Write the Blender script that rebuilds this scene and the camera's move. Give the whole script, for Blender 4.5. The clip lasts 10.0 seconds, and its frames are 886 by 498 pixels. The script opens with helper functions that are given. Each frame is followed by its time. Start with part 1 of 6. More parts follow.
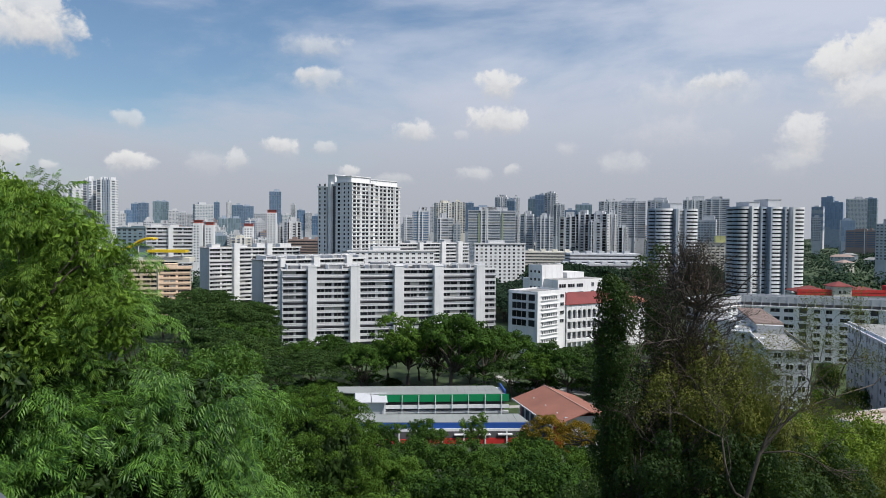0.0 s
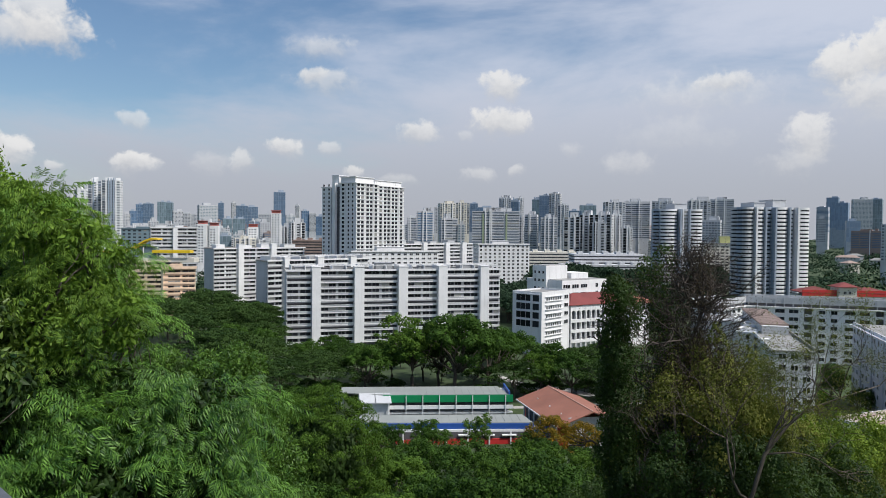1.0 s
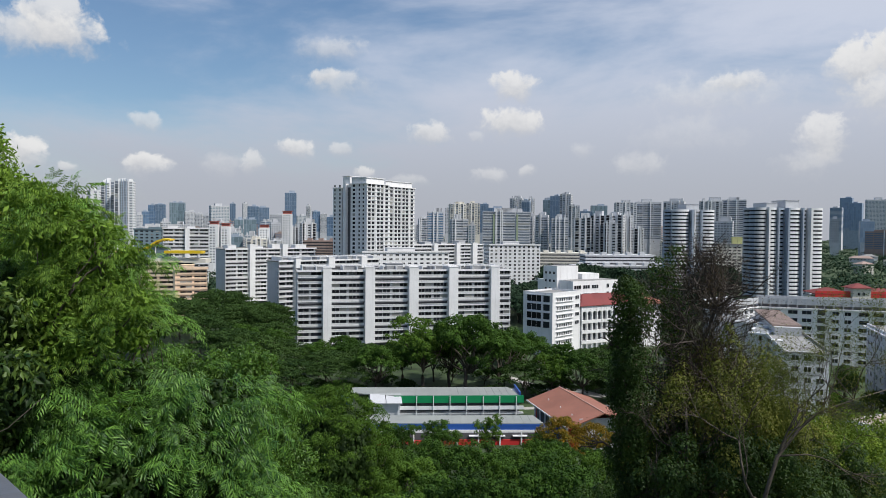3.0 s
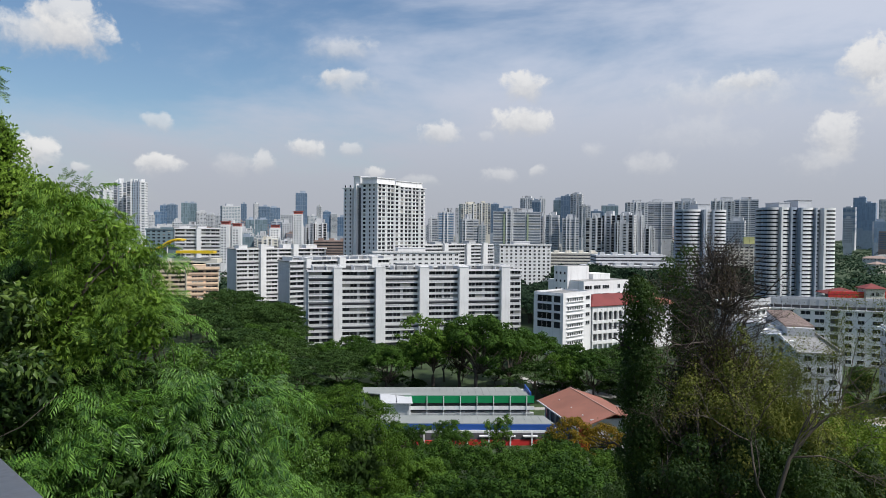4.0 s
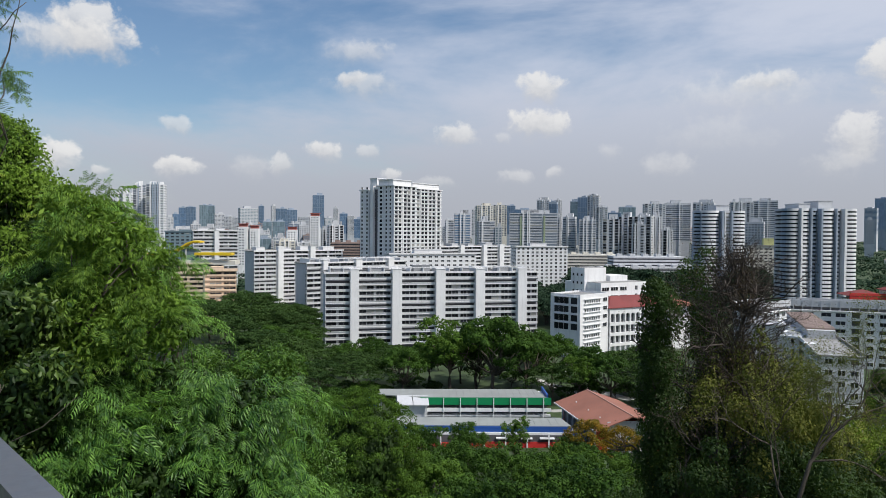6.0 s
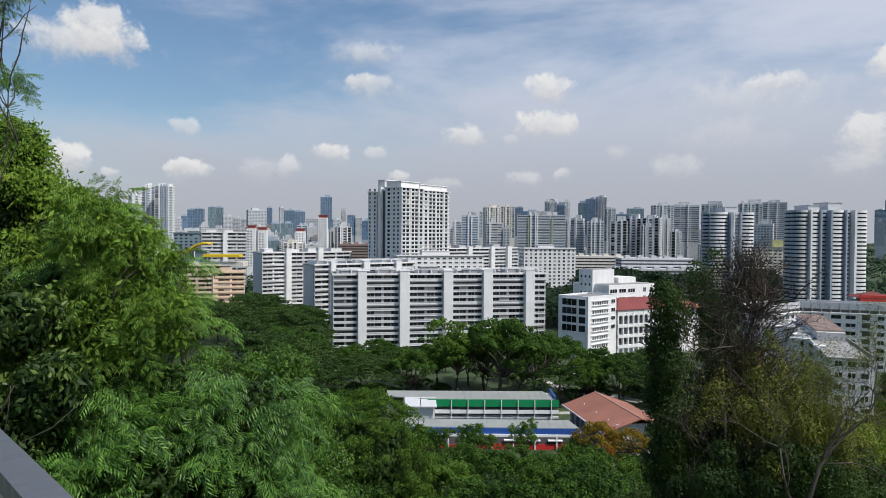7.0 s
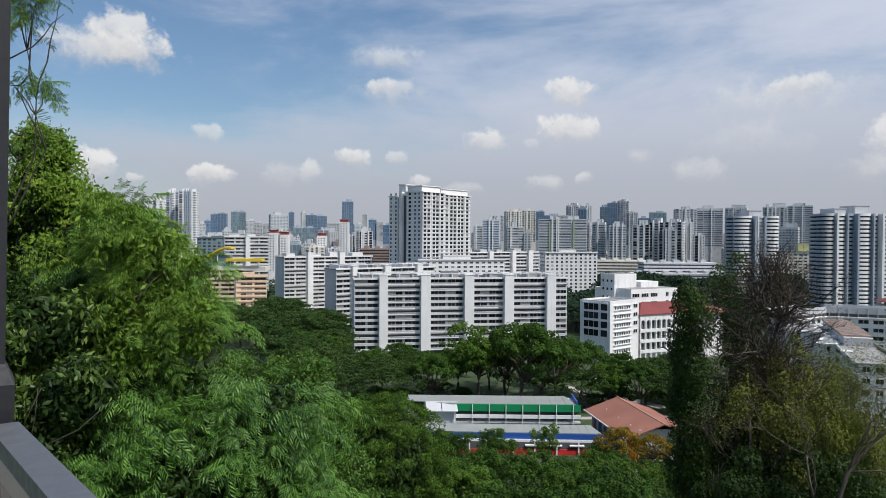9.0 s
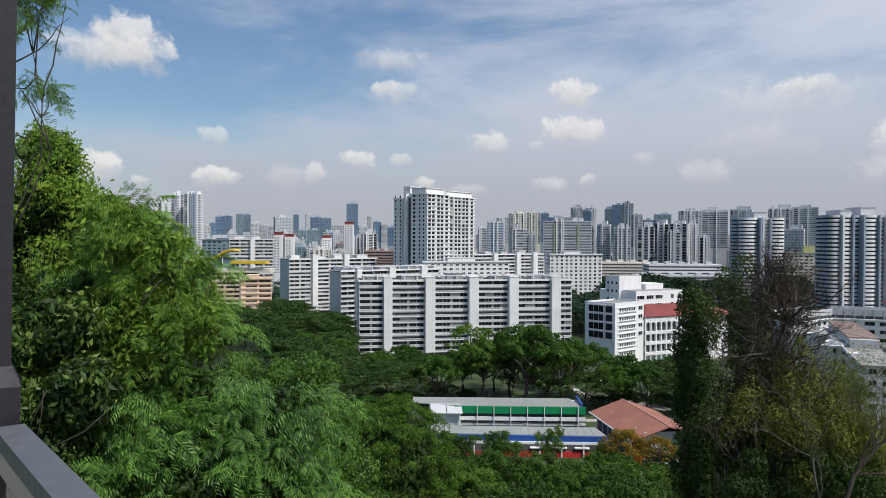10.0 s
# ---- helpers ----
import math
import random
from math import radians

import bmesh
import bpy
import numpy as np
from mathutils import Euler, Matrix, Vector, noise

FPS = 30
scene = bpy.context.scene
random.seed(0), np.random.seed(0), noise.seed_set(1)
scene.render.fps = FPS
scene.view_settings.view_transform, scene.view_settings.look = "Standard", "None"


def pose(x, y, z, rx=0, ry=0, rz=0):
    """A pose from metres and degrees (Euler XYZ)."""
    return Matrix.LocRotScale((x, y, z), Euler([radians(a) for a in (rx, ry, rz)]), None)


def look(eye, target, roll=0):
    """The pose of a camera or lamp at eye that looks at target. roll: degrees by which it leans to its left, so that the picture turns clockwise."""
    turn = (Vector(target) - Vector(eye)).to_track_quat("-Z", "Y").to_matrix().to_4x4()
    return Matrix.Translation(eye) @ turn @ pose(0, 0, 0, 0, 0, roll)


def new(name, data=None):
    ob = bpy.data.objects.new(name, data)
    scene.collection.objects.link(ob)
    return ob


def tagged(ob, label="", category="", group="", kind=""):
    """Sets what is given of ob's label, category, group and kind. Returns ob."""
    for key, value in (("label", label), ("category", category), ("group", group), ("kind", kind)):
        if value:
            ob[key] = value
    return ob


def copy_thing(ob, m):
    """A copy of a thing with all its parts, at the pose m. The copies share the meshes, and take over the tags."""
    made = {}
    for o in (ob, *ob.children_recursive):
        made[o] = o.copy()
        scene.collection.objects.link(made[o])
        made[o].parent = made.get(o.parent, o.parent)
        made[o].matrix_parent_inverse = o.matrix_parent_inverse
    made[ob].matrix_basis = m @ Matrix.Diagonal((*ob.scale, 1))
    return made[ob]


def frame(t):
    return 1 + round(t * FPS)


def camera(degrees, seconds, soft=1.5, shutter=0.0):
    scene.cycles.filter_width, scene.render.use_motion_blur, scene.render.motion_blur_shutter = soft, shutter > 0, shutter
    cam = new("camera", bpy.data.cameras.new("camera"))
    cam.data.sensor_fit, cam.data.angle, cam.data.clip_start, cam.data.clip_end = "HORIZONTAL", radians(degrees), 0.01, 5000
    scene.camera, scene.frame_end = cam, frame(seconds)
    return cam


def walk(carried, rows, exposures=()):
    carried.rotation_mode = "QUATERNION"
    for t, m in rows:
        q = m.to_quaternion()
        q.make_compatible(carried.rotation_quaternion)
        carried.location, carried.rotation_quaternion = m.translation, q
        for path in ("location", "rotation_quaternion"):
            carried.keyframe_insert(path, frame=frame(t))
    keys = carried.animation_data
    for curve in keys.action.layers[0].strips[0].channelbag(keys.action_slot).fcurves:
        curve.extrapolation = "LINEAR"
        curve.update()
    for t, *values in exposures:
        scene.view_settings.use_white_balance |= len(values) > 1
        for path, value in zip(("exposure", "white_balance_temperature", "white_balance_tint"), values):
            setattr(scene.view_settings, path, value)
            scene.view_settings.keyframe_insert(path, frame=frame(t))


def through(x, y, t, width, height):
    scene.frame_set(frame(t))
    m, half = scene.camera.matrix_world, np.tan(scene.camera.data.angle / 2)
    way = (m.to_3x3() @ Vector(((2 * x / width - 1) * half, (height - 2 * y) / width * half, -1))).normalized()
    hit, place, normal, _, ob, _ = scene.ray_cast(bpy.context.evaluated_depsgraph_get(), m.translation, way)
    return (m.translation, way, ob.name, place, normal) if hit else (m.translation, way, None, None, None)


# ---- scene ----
# camera: stands at a lookout on a hill and pans slowly to the left
cam = camera(61.4, 10.0, soft=0.7)
EYE = (0.0, 0.0, 54.0)
PAN = [
    (0.0, 0.000, -1.600, -0.500), (0.5, 0.151, -1.593, -0.510), (1.0, 0.310, -1.560, -0.500),
    (1.5, 0.478, -1.545, -0.490), (2.0, 0.644, -1.540, -0.490), (2.5, 0.839, -1.525, -0.493),
    (4.0, 1.921, -1.525, -0.490), (4.5, 2.355, -1.519, -0.460), (5.0, 2.692, -1.496, -0.428),
    (5.5, 2.940, -1.454, -0.410), (7.0, 3.774, -1.273, -0.400), (7.5, 4.162, -1.207, -0.400),
    (8.0, 4.612, -1.136, -0.390), (8.5, 5.060, -1.046, -0.370), (9.0, 5.382, -0.954, -0.324),
    (9.5, 5.582, -0.865, -0.280), (10.0, 5.730, -0.796, -0.259)]
walk(cam, [(t, pose(*EYE, 90 + p, r, y)) for t, y, p, r in PAN])

# ---------------------------------------------------------------- light
SUN_AZ, SUN_EL = -27.0, 56.0          # degrees from +x towards +y; above the horizon
scene.view_settings.exposure = 0.0
sun_data = bpy.data.lights.new("sun", "SUN")
sun_data.energy, sun_data.angle, sun_data.color = 4.5, radians(0.6), (1.0, 0.965, 0.91)
sun = new("sun", sun_data)
sun_dir = Vector((math.cos(radians(SUN_EL)) * math.cos(radians(SUN_AZ)),
                  math.cos(radians(SUN_EL)) * math.sin(radians(SUN_AZ)), math.sin(radians(SUN_EL))))
sun.matrix_world = look(sun_dir * 300, (0, 0, 0))


class Nodes:
    """Short hand for building node trees."""

    def __init__(self, tree):
        self.tree = tree
        tree.nodes.clear()

    def add(self, kind):
        return self.tree.nodes.new(kind)

    def put(self, socket, value):
        if isinstance(value, bpy.types.NodeSocket):
            self.tree.links.new(value, socket)
        elif value is not None:
            socket.default_value = value

    def math(self, op, a, b=None, c=None, clamp=False):
        node = self.add("ShaderNodeMath")
        node.operation, node.use_clamp = op, clamp
        for socket, value in zip(node.inputs, (a, b, c)):
            self.put(socket, value)
        return node.outputs[0]

    def vec(self, op, a, b=None):
        node = self.add("ShaderNodeVectorMath")
        node.operation = op
        self.put(node.inputs[0], a)
        self.put(node.inputs[1], b)
        return node.outputs["Value"] if op in ("LENGTH", "DOT_PRODUCT") else node.outputs[0]

    def ramp(self, value, lo, hi, a=0.0, b=1.0, smooth=True):
        node = self.add("ShaderNodeMapRange")
        node.interpolation_type = "SMOOTHSTEP" if smooth else "LINEAR"
        for name, v in (("Value", value), ("From Min", lo), ("From Max", hi), ("To Min", a), ("To Max", b)):
            self.put(node.inputs[name], v)
        return node.outputs[0]

    def mix(self, fac, a, b, blend="MIX"):
        node = self.add("ShaderNodeMix")
        node.data_type, node.blend_type = "RGBA", blend
        self.put(node.inputs[0], fac)
        self.put(node.inputs[6], a if isinstance(a, bpy.types.NodeSocket) else (*a, 1))
        self.put(node.inputs[7], b if isinstance(b, bpy.types.NodeSocket) else (*b, 1))
        return node.outputs[2]

    def noise(self, vector, scale, detail=3.0, rough=0.55, distort=0.0):
        node = self.add("ShaderNodeTexNoise")
        self.put(node.inputs["Vector"], vector)
        for name, v in (("Scale", scale), ("Detail", detail), ("Roughness", rough), ("Distortion", distort)):
            node.inputs[name].default_value = v
        return node.outputs[0]


def build_sky():
    world = bpy.data.worlds.new("sky")
    scene.world = world
    world.use_nodes = True
    n = Nodes(world.node_tree)
    sky = n.add("ShaderNodeTexSky")
    sky.sky_type, sky.sun_disc, sky.altitude = "NISHITA", False, 50
    sky.sun_elevation, sky.sun_rotation = radians(SUN_EL), radians(90 - SUN_AZ)
    sky.air_density, sky.dust_density, sky.ozone_density = 1.2, 0.4, 6.0
    way = n.add("ShaderNodeTexCoord").outputs["Generated"]
    split = n.add("ShaderNodeSeparateXYZ")
    n.put(split.inputs[0], way)
    az = n.math("ARCTAN2", split.outputs[0], split.outputs[1])
    el = n.math("ARCSINE", split.outputs[2])
    joined = n.add("ShaderNodeCombineXYZ")
    n.put(joined.inputs[0], az)
    n.put(joined.inputs[1], el)
    flat = joined.outputs[0]
    wide = n.vec("MULTIPLY", flat, (1.0, 3.2, 1.0))
    # thin high veil, thicker towards the horizon and towards the sun's side
    veil = n.noise(wide, 2.6, 6.0, 0.58, 0.3)
    veil = n.math("ADD", veil, n.ramp(az, -0.6, 0.40, -0.15, 0.28, False))
    veil = n.math("ADD", veil, n.ramp(el, 0.02, 0.26, 0.34, 0.02))
    cover = n.ramp(veil, 0.44, 0.86, 0.0, 0.97)
    warm = n.ramp(el, 0.0, 0.25)
    veil_colour = n.mix(warm, (VEIL_LOW[0], VEIL_LOW[1], VEIL_LOW[2]), (VEIL_HIGH[0], VEIL_HIGH[1], VEIL_HIGH[2]))
    colour = n.mix(cover, sky.outputs[0], veil_colour)
    # heaped clouds: azimuth, elevation, half width, half height (degrees), thickness, softness
    warp = n.add("ShaderNodeTexNoise")
    n.put(warp.inputs["Vector"], flat)
    warp.inputs["Scale"].default_value, warp.inputs["Detail"].default_value = 26.0, 4.0
    shift = n.vec("MULTIPLY", n.vec("SUBTRACT", warp.outputs[1], (0.5, 0.5, 0.5)), (0.035, 0.022, 0.0))
    bent = n.vec("ADD", flat, shift)
    puff = n.math("SUBTRACT", n.noise(bent, 48.0, 5.0, 0.55, 0.1), 0.5)
    fine = n.math("SUBTRACT", n.noise(flat, 170.0, 4.0, 0.55), 0.5)
    rough = n.math("ADD", n.math("MULTIPLY", puff, 1.25), n.math("MULTIPLY", fine, 0.28))
    grey = n.math("ADD", n.math("MULTIPLY", puff, -1.1), n.math("MULTIPLY", fine, -0.4))
    for a, e, w, h, thick, soft in CLOUDS:
        w, h = w * 1.15, h * 1.2
        off = n.vec("SUBTRACT", bent, (radians(a), radians(e), 0))
        off = n.vec("MULTIPLY", off, (1 / radians(w), 1 / radians(h), 0))
        part_up = n.add("ShaderNodeSeparateXYZ")
        n.put(part_up.inputs[0], off)
        # crisp heaped tops, bases that fade into the haze
        deep = n.math("SUBTRACT", n.math("SUBTRACT", 1.0, n.vec("LENGTH", off)), rough)
        blur = n.ramp(part_up.outputs[1], -0.6, 0.5, 0.75 + soft * 0.6, 0.14 + soft * 0.7)
        mask = n.ramp(n.math("DIVIDE", deep, blur), 0.0, 1.0, 0.0, thick)
        light = n.ramp(n.math("ADD", part_up.outputs[1], grey), -0.8, 0.75)
        colour = n.mix(mask, colour, n.mix(light, CLOUD_LOW, CLOUD_TOP))
    back = n.add("ShaderNodeBackground")
    n.put(back.inputs[0], colour)
    back.inputs[1].default_value = 0.10
    out = n.add("ShaderNodeOutputWorld")
    n.put(out.inputs[0], back.outputs[0])


VEIL_LOW, VEIL_HIGH = (4.2, 4.42, 5.0), (5.8, 6.3, 7.5)
CLOUD_LOW, CLOUD_TOP = (5.3, 5.45, 5.8), (8.2, 8.15, 8.1)
CLOUDS = [
    (18.6, 9.6, 6.0, 1.9, 0.40, 1.0), (29.6, 8.6, 3.6, 2.8, 0.30, 1.0), (13.7, 4.9, 2.2, 1.1, 0.40, 0.8), (24.6, 4.7, 2.2, 1.2, 0.45, 0.8), (17.0, 6.8, 5.0, 1.6, 0.22, 1.0),
    (-30.0, 12.6, 4.6, 1.5, 0.80, 0.7), (-28.6, 13.7, 2.3, 1.7, 0.82, 0.4), (-28.0, 12.8, 2.6, 1.3, 0.75, 0.5), (-9.7, 13.2, 2.9, 1.0, 0.50, 0.8), (-9.2, 10.8, 2.9, 1.1, 0.55, 0.7),
    (-10.2, 11.3, 1.1, 0.7, 0.6, 0.4), (4.2, 10.7, 1.8, 1.2, 0.85, 0.35), (4.1, 8.1, 2.6, 1.25, 0.88, 0.4), (-2.2, 7.3, 1.6, 0.9, 0.75, 0.4), (-12.3, 6.0, 1.4, 0.75, 0.8, 0.4)]
CLOUDS += [
    (-22.9, 4.4, 1.7, 0.9, 0.88, 0.35), (-30.6, 4.7, 1.5, 1.3, 0.92, 0.3), (-22.6, 7.4, 1.1, 0.7, 0.55, 0.5), (-15.4, 4.7, 0.8, 1.0, 0.6, 0.4),
    (-9.0, 6.0, 1.0, 0.6, 0.5, 0.5), (20.1, 10.5, 2.2, 0.8, 0.7, 0.5), (27.8, 10.9, 2.0, 1.9, 0.92, 0.35), (29.4, 9.2, 2.6, 1.6, 0.7, 0.6), (25.7, 6.4, 1.6, 1.7, 0.75, 0.4)]
CLOUDS += [
    (2.3, 4.1, 1.5, 0.7, 0.45, 0.6), (-27.9, 3.9, 0.9, 0.5, 0.6, 0.4), (-7.2, 4.3, 1.0, 0.6, 0.7, 0.4), (5.2, 4.4, 0.7, 0.5, 0.5, 0.5), (30.2, 11.7, 1.8, 1.7, 0.9, 0.35),
    (-17.5, 4.5, 1.6, 1.1, 0.3, 0.8), (1.2, 7.0, 0.7, 0.4, 0.35, 0.7), (-3.8, 3.6, 1.6, 0.6, 0.35, 0.7), (9.4, 6.0, 1.2, 0.6, 0.3, 0.8)]
build_sky()

# ---------------------------------------------------------------- materials


def surface(name, colour, rough=0.7, vary=0.12, grain=6.0, metal=0.0, streak=0.0, bump=0.15, dirt=(0.16, 0.15, 0.13), each=0.0):
    """A painted or mineral surface: colour varied at two scales, rain streaks and a fine relief."""
    m = bpy.data.materials.new(name)
    m.use_nodes = True
    n = Nodes(m.node_tree)
    where = n.add("ShaderNodeTexCoord").outputs["Object"]
    big = n.noise(where, 0.12 if grain < 20 else 0.8, 4.0)
    small = n.noise(where, grain, 4.0)
    both = n.math("ADD", n.math("MULTIPLY", big, 0.6), n.math("MULTIPLY", small, 0.4))
    low = tuple(c * (1 - vary) for c in colour)
    high = tuple(min(1.0, c * (1 + vary)) for c in colour)
    tone = n.mix(n.ramp(both, 0.35, 0.65), low, high)
    if each:
        info = n.add("ShaderNodeObjectInfo").outputs["Random"]
        tone = n.mix(n.math("MULTIPLY", info, each), tone, dirt)
    if streak:
        drip = n.vec("MULTIPLY", where, (1.0, 1.0, 0.06))
        marks = n.ramp(n.noise(drip, 0.9, 6.0, 0.65), 0.5, 0.78, 0.0, streak)
        tone = n.mix(marks, tone, dirt)
    shader = n.add("ShaderNodeBsdfPrincipled")
    n.put(shader.inputs["Base Color"], tone)
    n.put(shader.inputs["Roughness"], n.ramp(small, 0.3, 0.7, max(0.05, rough - 0.1), min(1.0, rough + 0.1)))
    shader.inputs["Metallic"].default_value = metal
    if bump:
        relief = n.add("ShaderNodeBump")
        relief.inputs["Strength"].default_value = bump
        relief.inputs["Distance"].default_value = 0.02
        n.put(relief.inputs["Height"], small)
        n.put(shader.inputs["Normal"], relief.outputs[0])
    out = n.add("ShaderNodeOutputMaterial")
    n.put(out.inputs[0], shader.outputs[0])
    return m


def window_glass(name, colour, rough=0.12, lo=0.5, hi=1.6, blinds=0.9):
    """Dark panes, each with its own depth of colour, some with pale blinds drawn."""
    m = bpy.data.materials.new(name)
    m.use_nodes = True
    n = Nodes(m.node_tree)
    rand = n.add("ShaderNodeObjectInfo").outputs["Random"]
    island = n.add("ShaderNodeNewGeometry").outputs["Random Per Island"]
    mixed = n.math("FRACT", n.math("ADD", n.math("MULTIPLY", rand, 7.3), n.math("MULTIPLY", island, 3.1)))
    tone = n.mix(n.ramp(mixed, 0.0, 0.8), tuple(c * lo for c in colour), tuple(c * hi for c in colour))
    tone = n.mix(n.ramp(mixed, blinds - 0.02, blinds), tone, (0.30, 0.30, 0.28))
    shader = n.add("ShaderNodeBsdfPrincipled")
    n.put(shader.inputs["Base Color"], tone)
    shader.inputs["Roughness"].default_value = rough
    shader.inputs["Specular IOR Level"].default_value = 0.18
    out = n.add("ShaderNodeOutputMaterial")
    n.put(out.inputs[0], shader.outputs[0])
    return m


def leaf(name, dark, light, tip=None, through=0.3, gloss=0.45, shine=0.06):
    """Leaves: each one its own green, some light passing through."""
    m = bpy.data.materials.new(name)
    m.use_nodes = True
    n = Nodes(m.node_tree)
    island = n.add("ShaderNodeNewGeometry").outputs["Random Per Island"]
    rand = n.add("ShaderNodeObjectInfo").outputs["Random"]
    where = n.add("ShaderNodeTexCoord").outputs["Object"]
    patch = n.noise(where, 0.45, 3.0)
    pick = n.math("ADD", n.math("MULTIPLY", island, 0.55), n.math("MULTIPLY", patch, 0.9))
    pick = n.math("ADD", pick, n.math("MULTIPLY", rand, 0.3))
    tone = n.mix(n.ramp(pick, 0.42, 1.12, smooth=False), dark, light)
    if tip:
        tone = n.mix(n.ramp(patch, 0.60, 0.72), tone, tip)
    solid = n.add("ShaderNodeBsdfPrincipled")
    n.put(solid.inputs["Base Color"], tone)
    solid.inputs["Roughness"].default_value = gloss
    solid.inputs["Specular IOR Level"].default_value = shine
    thin = n.add("ShaderNodeBsdfTranslucent")
    n.put(thin.inputs[0], n.mix(0.5, tone, (0.16, 0.26, 0.02)))
    blend = n.add("ShaderNodeMixShader")
    blend.inputs[0].default_value = through
    n.put(blend.inputs[1], solid.outputs[0])
    n.put(blend.inputs[2], thin.outputs[0])
    out = n.add("ShaderNodeOutputMaterial")
    n.put(out.inputs[0], blend.outputs[0])
    return m


WHITE = surface("white_wall_paint", (0.76, 0.76, 0.765), 0.75, 0.07, 3.0, streak=0.30)
PALE = surface("pale_grey_wall_paint", (0.50, 0.51, 0.53), 0.75, 0.08, 3.0, streak=0.25)
BAYGREY = surface("grey_bay_wall_paint", (0.30, 0.31, 0.325), 0.8, 0.12, 3.0, streak=0.2)
GREYBLUE = surface("blue_grey_wall_paint", (0.33, 0.385, 0.46), 0.7, 0.1, 3.0, streak=0.2)
# white end walls turned from the sun, their shade painted as grey
ENDSHADE = surface("grey_end_wall_paint", (0.60, 0.60, 0.62), 0.8, 0.08, 2.0, streak=0.25)
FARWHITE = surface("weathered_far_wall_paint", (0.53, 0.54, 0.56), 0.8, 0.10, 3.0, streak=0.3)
CREAM = surface("cream_wall_paint", (0.66, 0.63, 0.56), 0.75, 0.08, 3.0, streak=0.2)
PEACH = surface("peach_wall_paint", (0.78, 0.58, 0.42), 0.75, 0.1, 3.0, streak=0.25)
APRICOT = surface("light_apricot_wall_paint", (0.78, 0.66, 0.50), 0.75, 0.08, 3.0, streak=0.2)
BROWN = surface("brown_wall_cladding", (0.31, 0.23, 0.20), 0.75, 0.12, 3.0, streak=0.15)
ROOFGREY = surface("weathered_concrete_roof", (0.25, 0.25, 0.245), 0.9, 0.22, 1.2, streak=0.15)
METALROOF = surface("pale_metal_roof_sheet", (0.27, 0.285, 0.275), 0.55, 0.10, 2.0)
REDCROWN = surface("faded_red_paint", (0.40, 0.11, 0.09), 0.7, 0.12, 3.0)
TERRACOTTA = surface("terracotta_roof", (0.27, 0.112, 0.078), 0.85, 0.14, 2.5)
REDTILE = surface("dark_red_roof_tile", (0.17, 0.032, 0.03), 0.75, 0.18, 3.0)
REDPAINT = surface("red_paint", (0.55, 0.03, 0.03), 0.6, 0.1, 3.0)
GREENPAINT = surface("green_paint", (0.0, 0.22, 0.075), 0.5, 0.06, 3.0)
BLUEPAINT = surface("blue_paint", (0.02, 0.085, 0.34), 0.5, 0.08, 3.0)
YELLOW = surface("yellow_paint", (0.75, 0.52, 0.02), 0.5, 0.06, 3.0)
DECKGREEN = surface("green_roof_deck", (0.09, 0.14, 0.12), 0.9, 0.15, 2.0)
# shade of recesses and open storeys, painted as a dark wall colour
GAPSHADE = surface("dark_recess_wall", (0.09, 0.09, 0.10), 0.9, 0.15, 2.0)
SPORTGREEN = surface("light_green_panel", (0.33, 0.39, 0.26), 0.7, 0.1, 3.0)
GLASS = window_glass("dark_window_glass", (0.020, 0.022, 0.026), 0.25, blinds=0.95)
# far glass: distance haze put into the base colours, paler and bluer
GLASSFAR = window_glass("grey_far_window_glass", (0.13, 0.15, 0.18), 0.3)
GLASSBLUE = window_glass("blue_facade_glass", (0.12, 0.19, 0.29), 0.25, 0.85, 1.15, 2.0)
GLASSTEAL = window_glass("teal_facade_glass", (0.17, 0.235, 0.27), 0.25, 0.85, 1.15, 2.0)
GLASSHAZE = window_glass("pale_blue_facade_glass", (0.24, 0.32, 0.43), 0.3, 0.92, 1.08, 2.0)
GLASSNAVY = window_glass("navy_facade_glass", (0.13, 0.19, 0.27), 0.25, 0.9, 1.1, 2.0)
BARK = surface("bark", (0.085, 0.07, 0.055), 0.95, 0.3, 25.0, bump=0.6)
DEADWOOD = surface("dead_grey_wood", (0.058, 0.046, 0.038), 0.95, 0.3, 25.0, bump=0.5)
STEEL = surface("brushed_steel_handrail", (0.13, 0.135, 0.15), 0.42, 0.04, 25.0, metal=0.3, bump=0.02)
DARKSTEEL = surface("dark_grey_coated_steel", (0.013, 0.014, 0.018), 0.55, 0.1, 60.0, bump=0.04)
# brown reflection of the deck mixed into the grey steel colour
BALUSTER = surface("grey_brown_steel_bar", (0.40, 0.35, 0.31), 0.45, 0.1, 60.0, bump=0.04)
DECK = surface("grey_deck_boards", (0.46, 0.42, 0.37), 0.8, 0.2, 12.0, bump=0.3)
GRASS = surface("grass_and_scrub", (0.034, 0.058, 0.018), 0.95, 0.45, 0.6, bump=0.6, dirt=(0.1, 0.08, 0.05))
PITCH = surface("mown_grass_pitch", (0.095, 0.16, 0.05), 0.95, 0.15, 1.0)
PATHGREY = surface("pale_concrete_path", (0.40, 0.39, 0.37), 0.9, 0.15, 2.0)

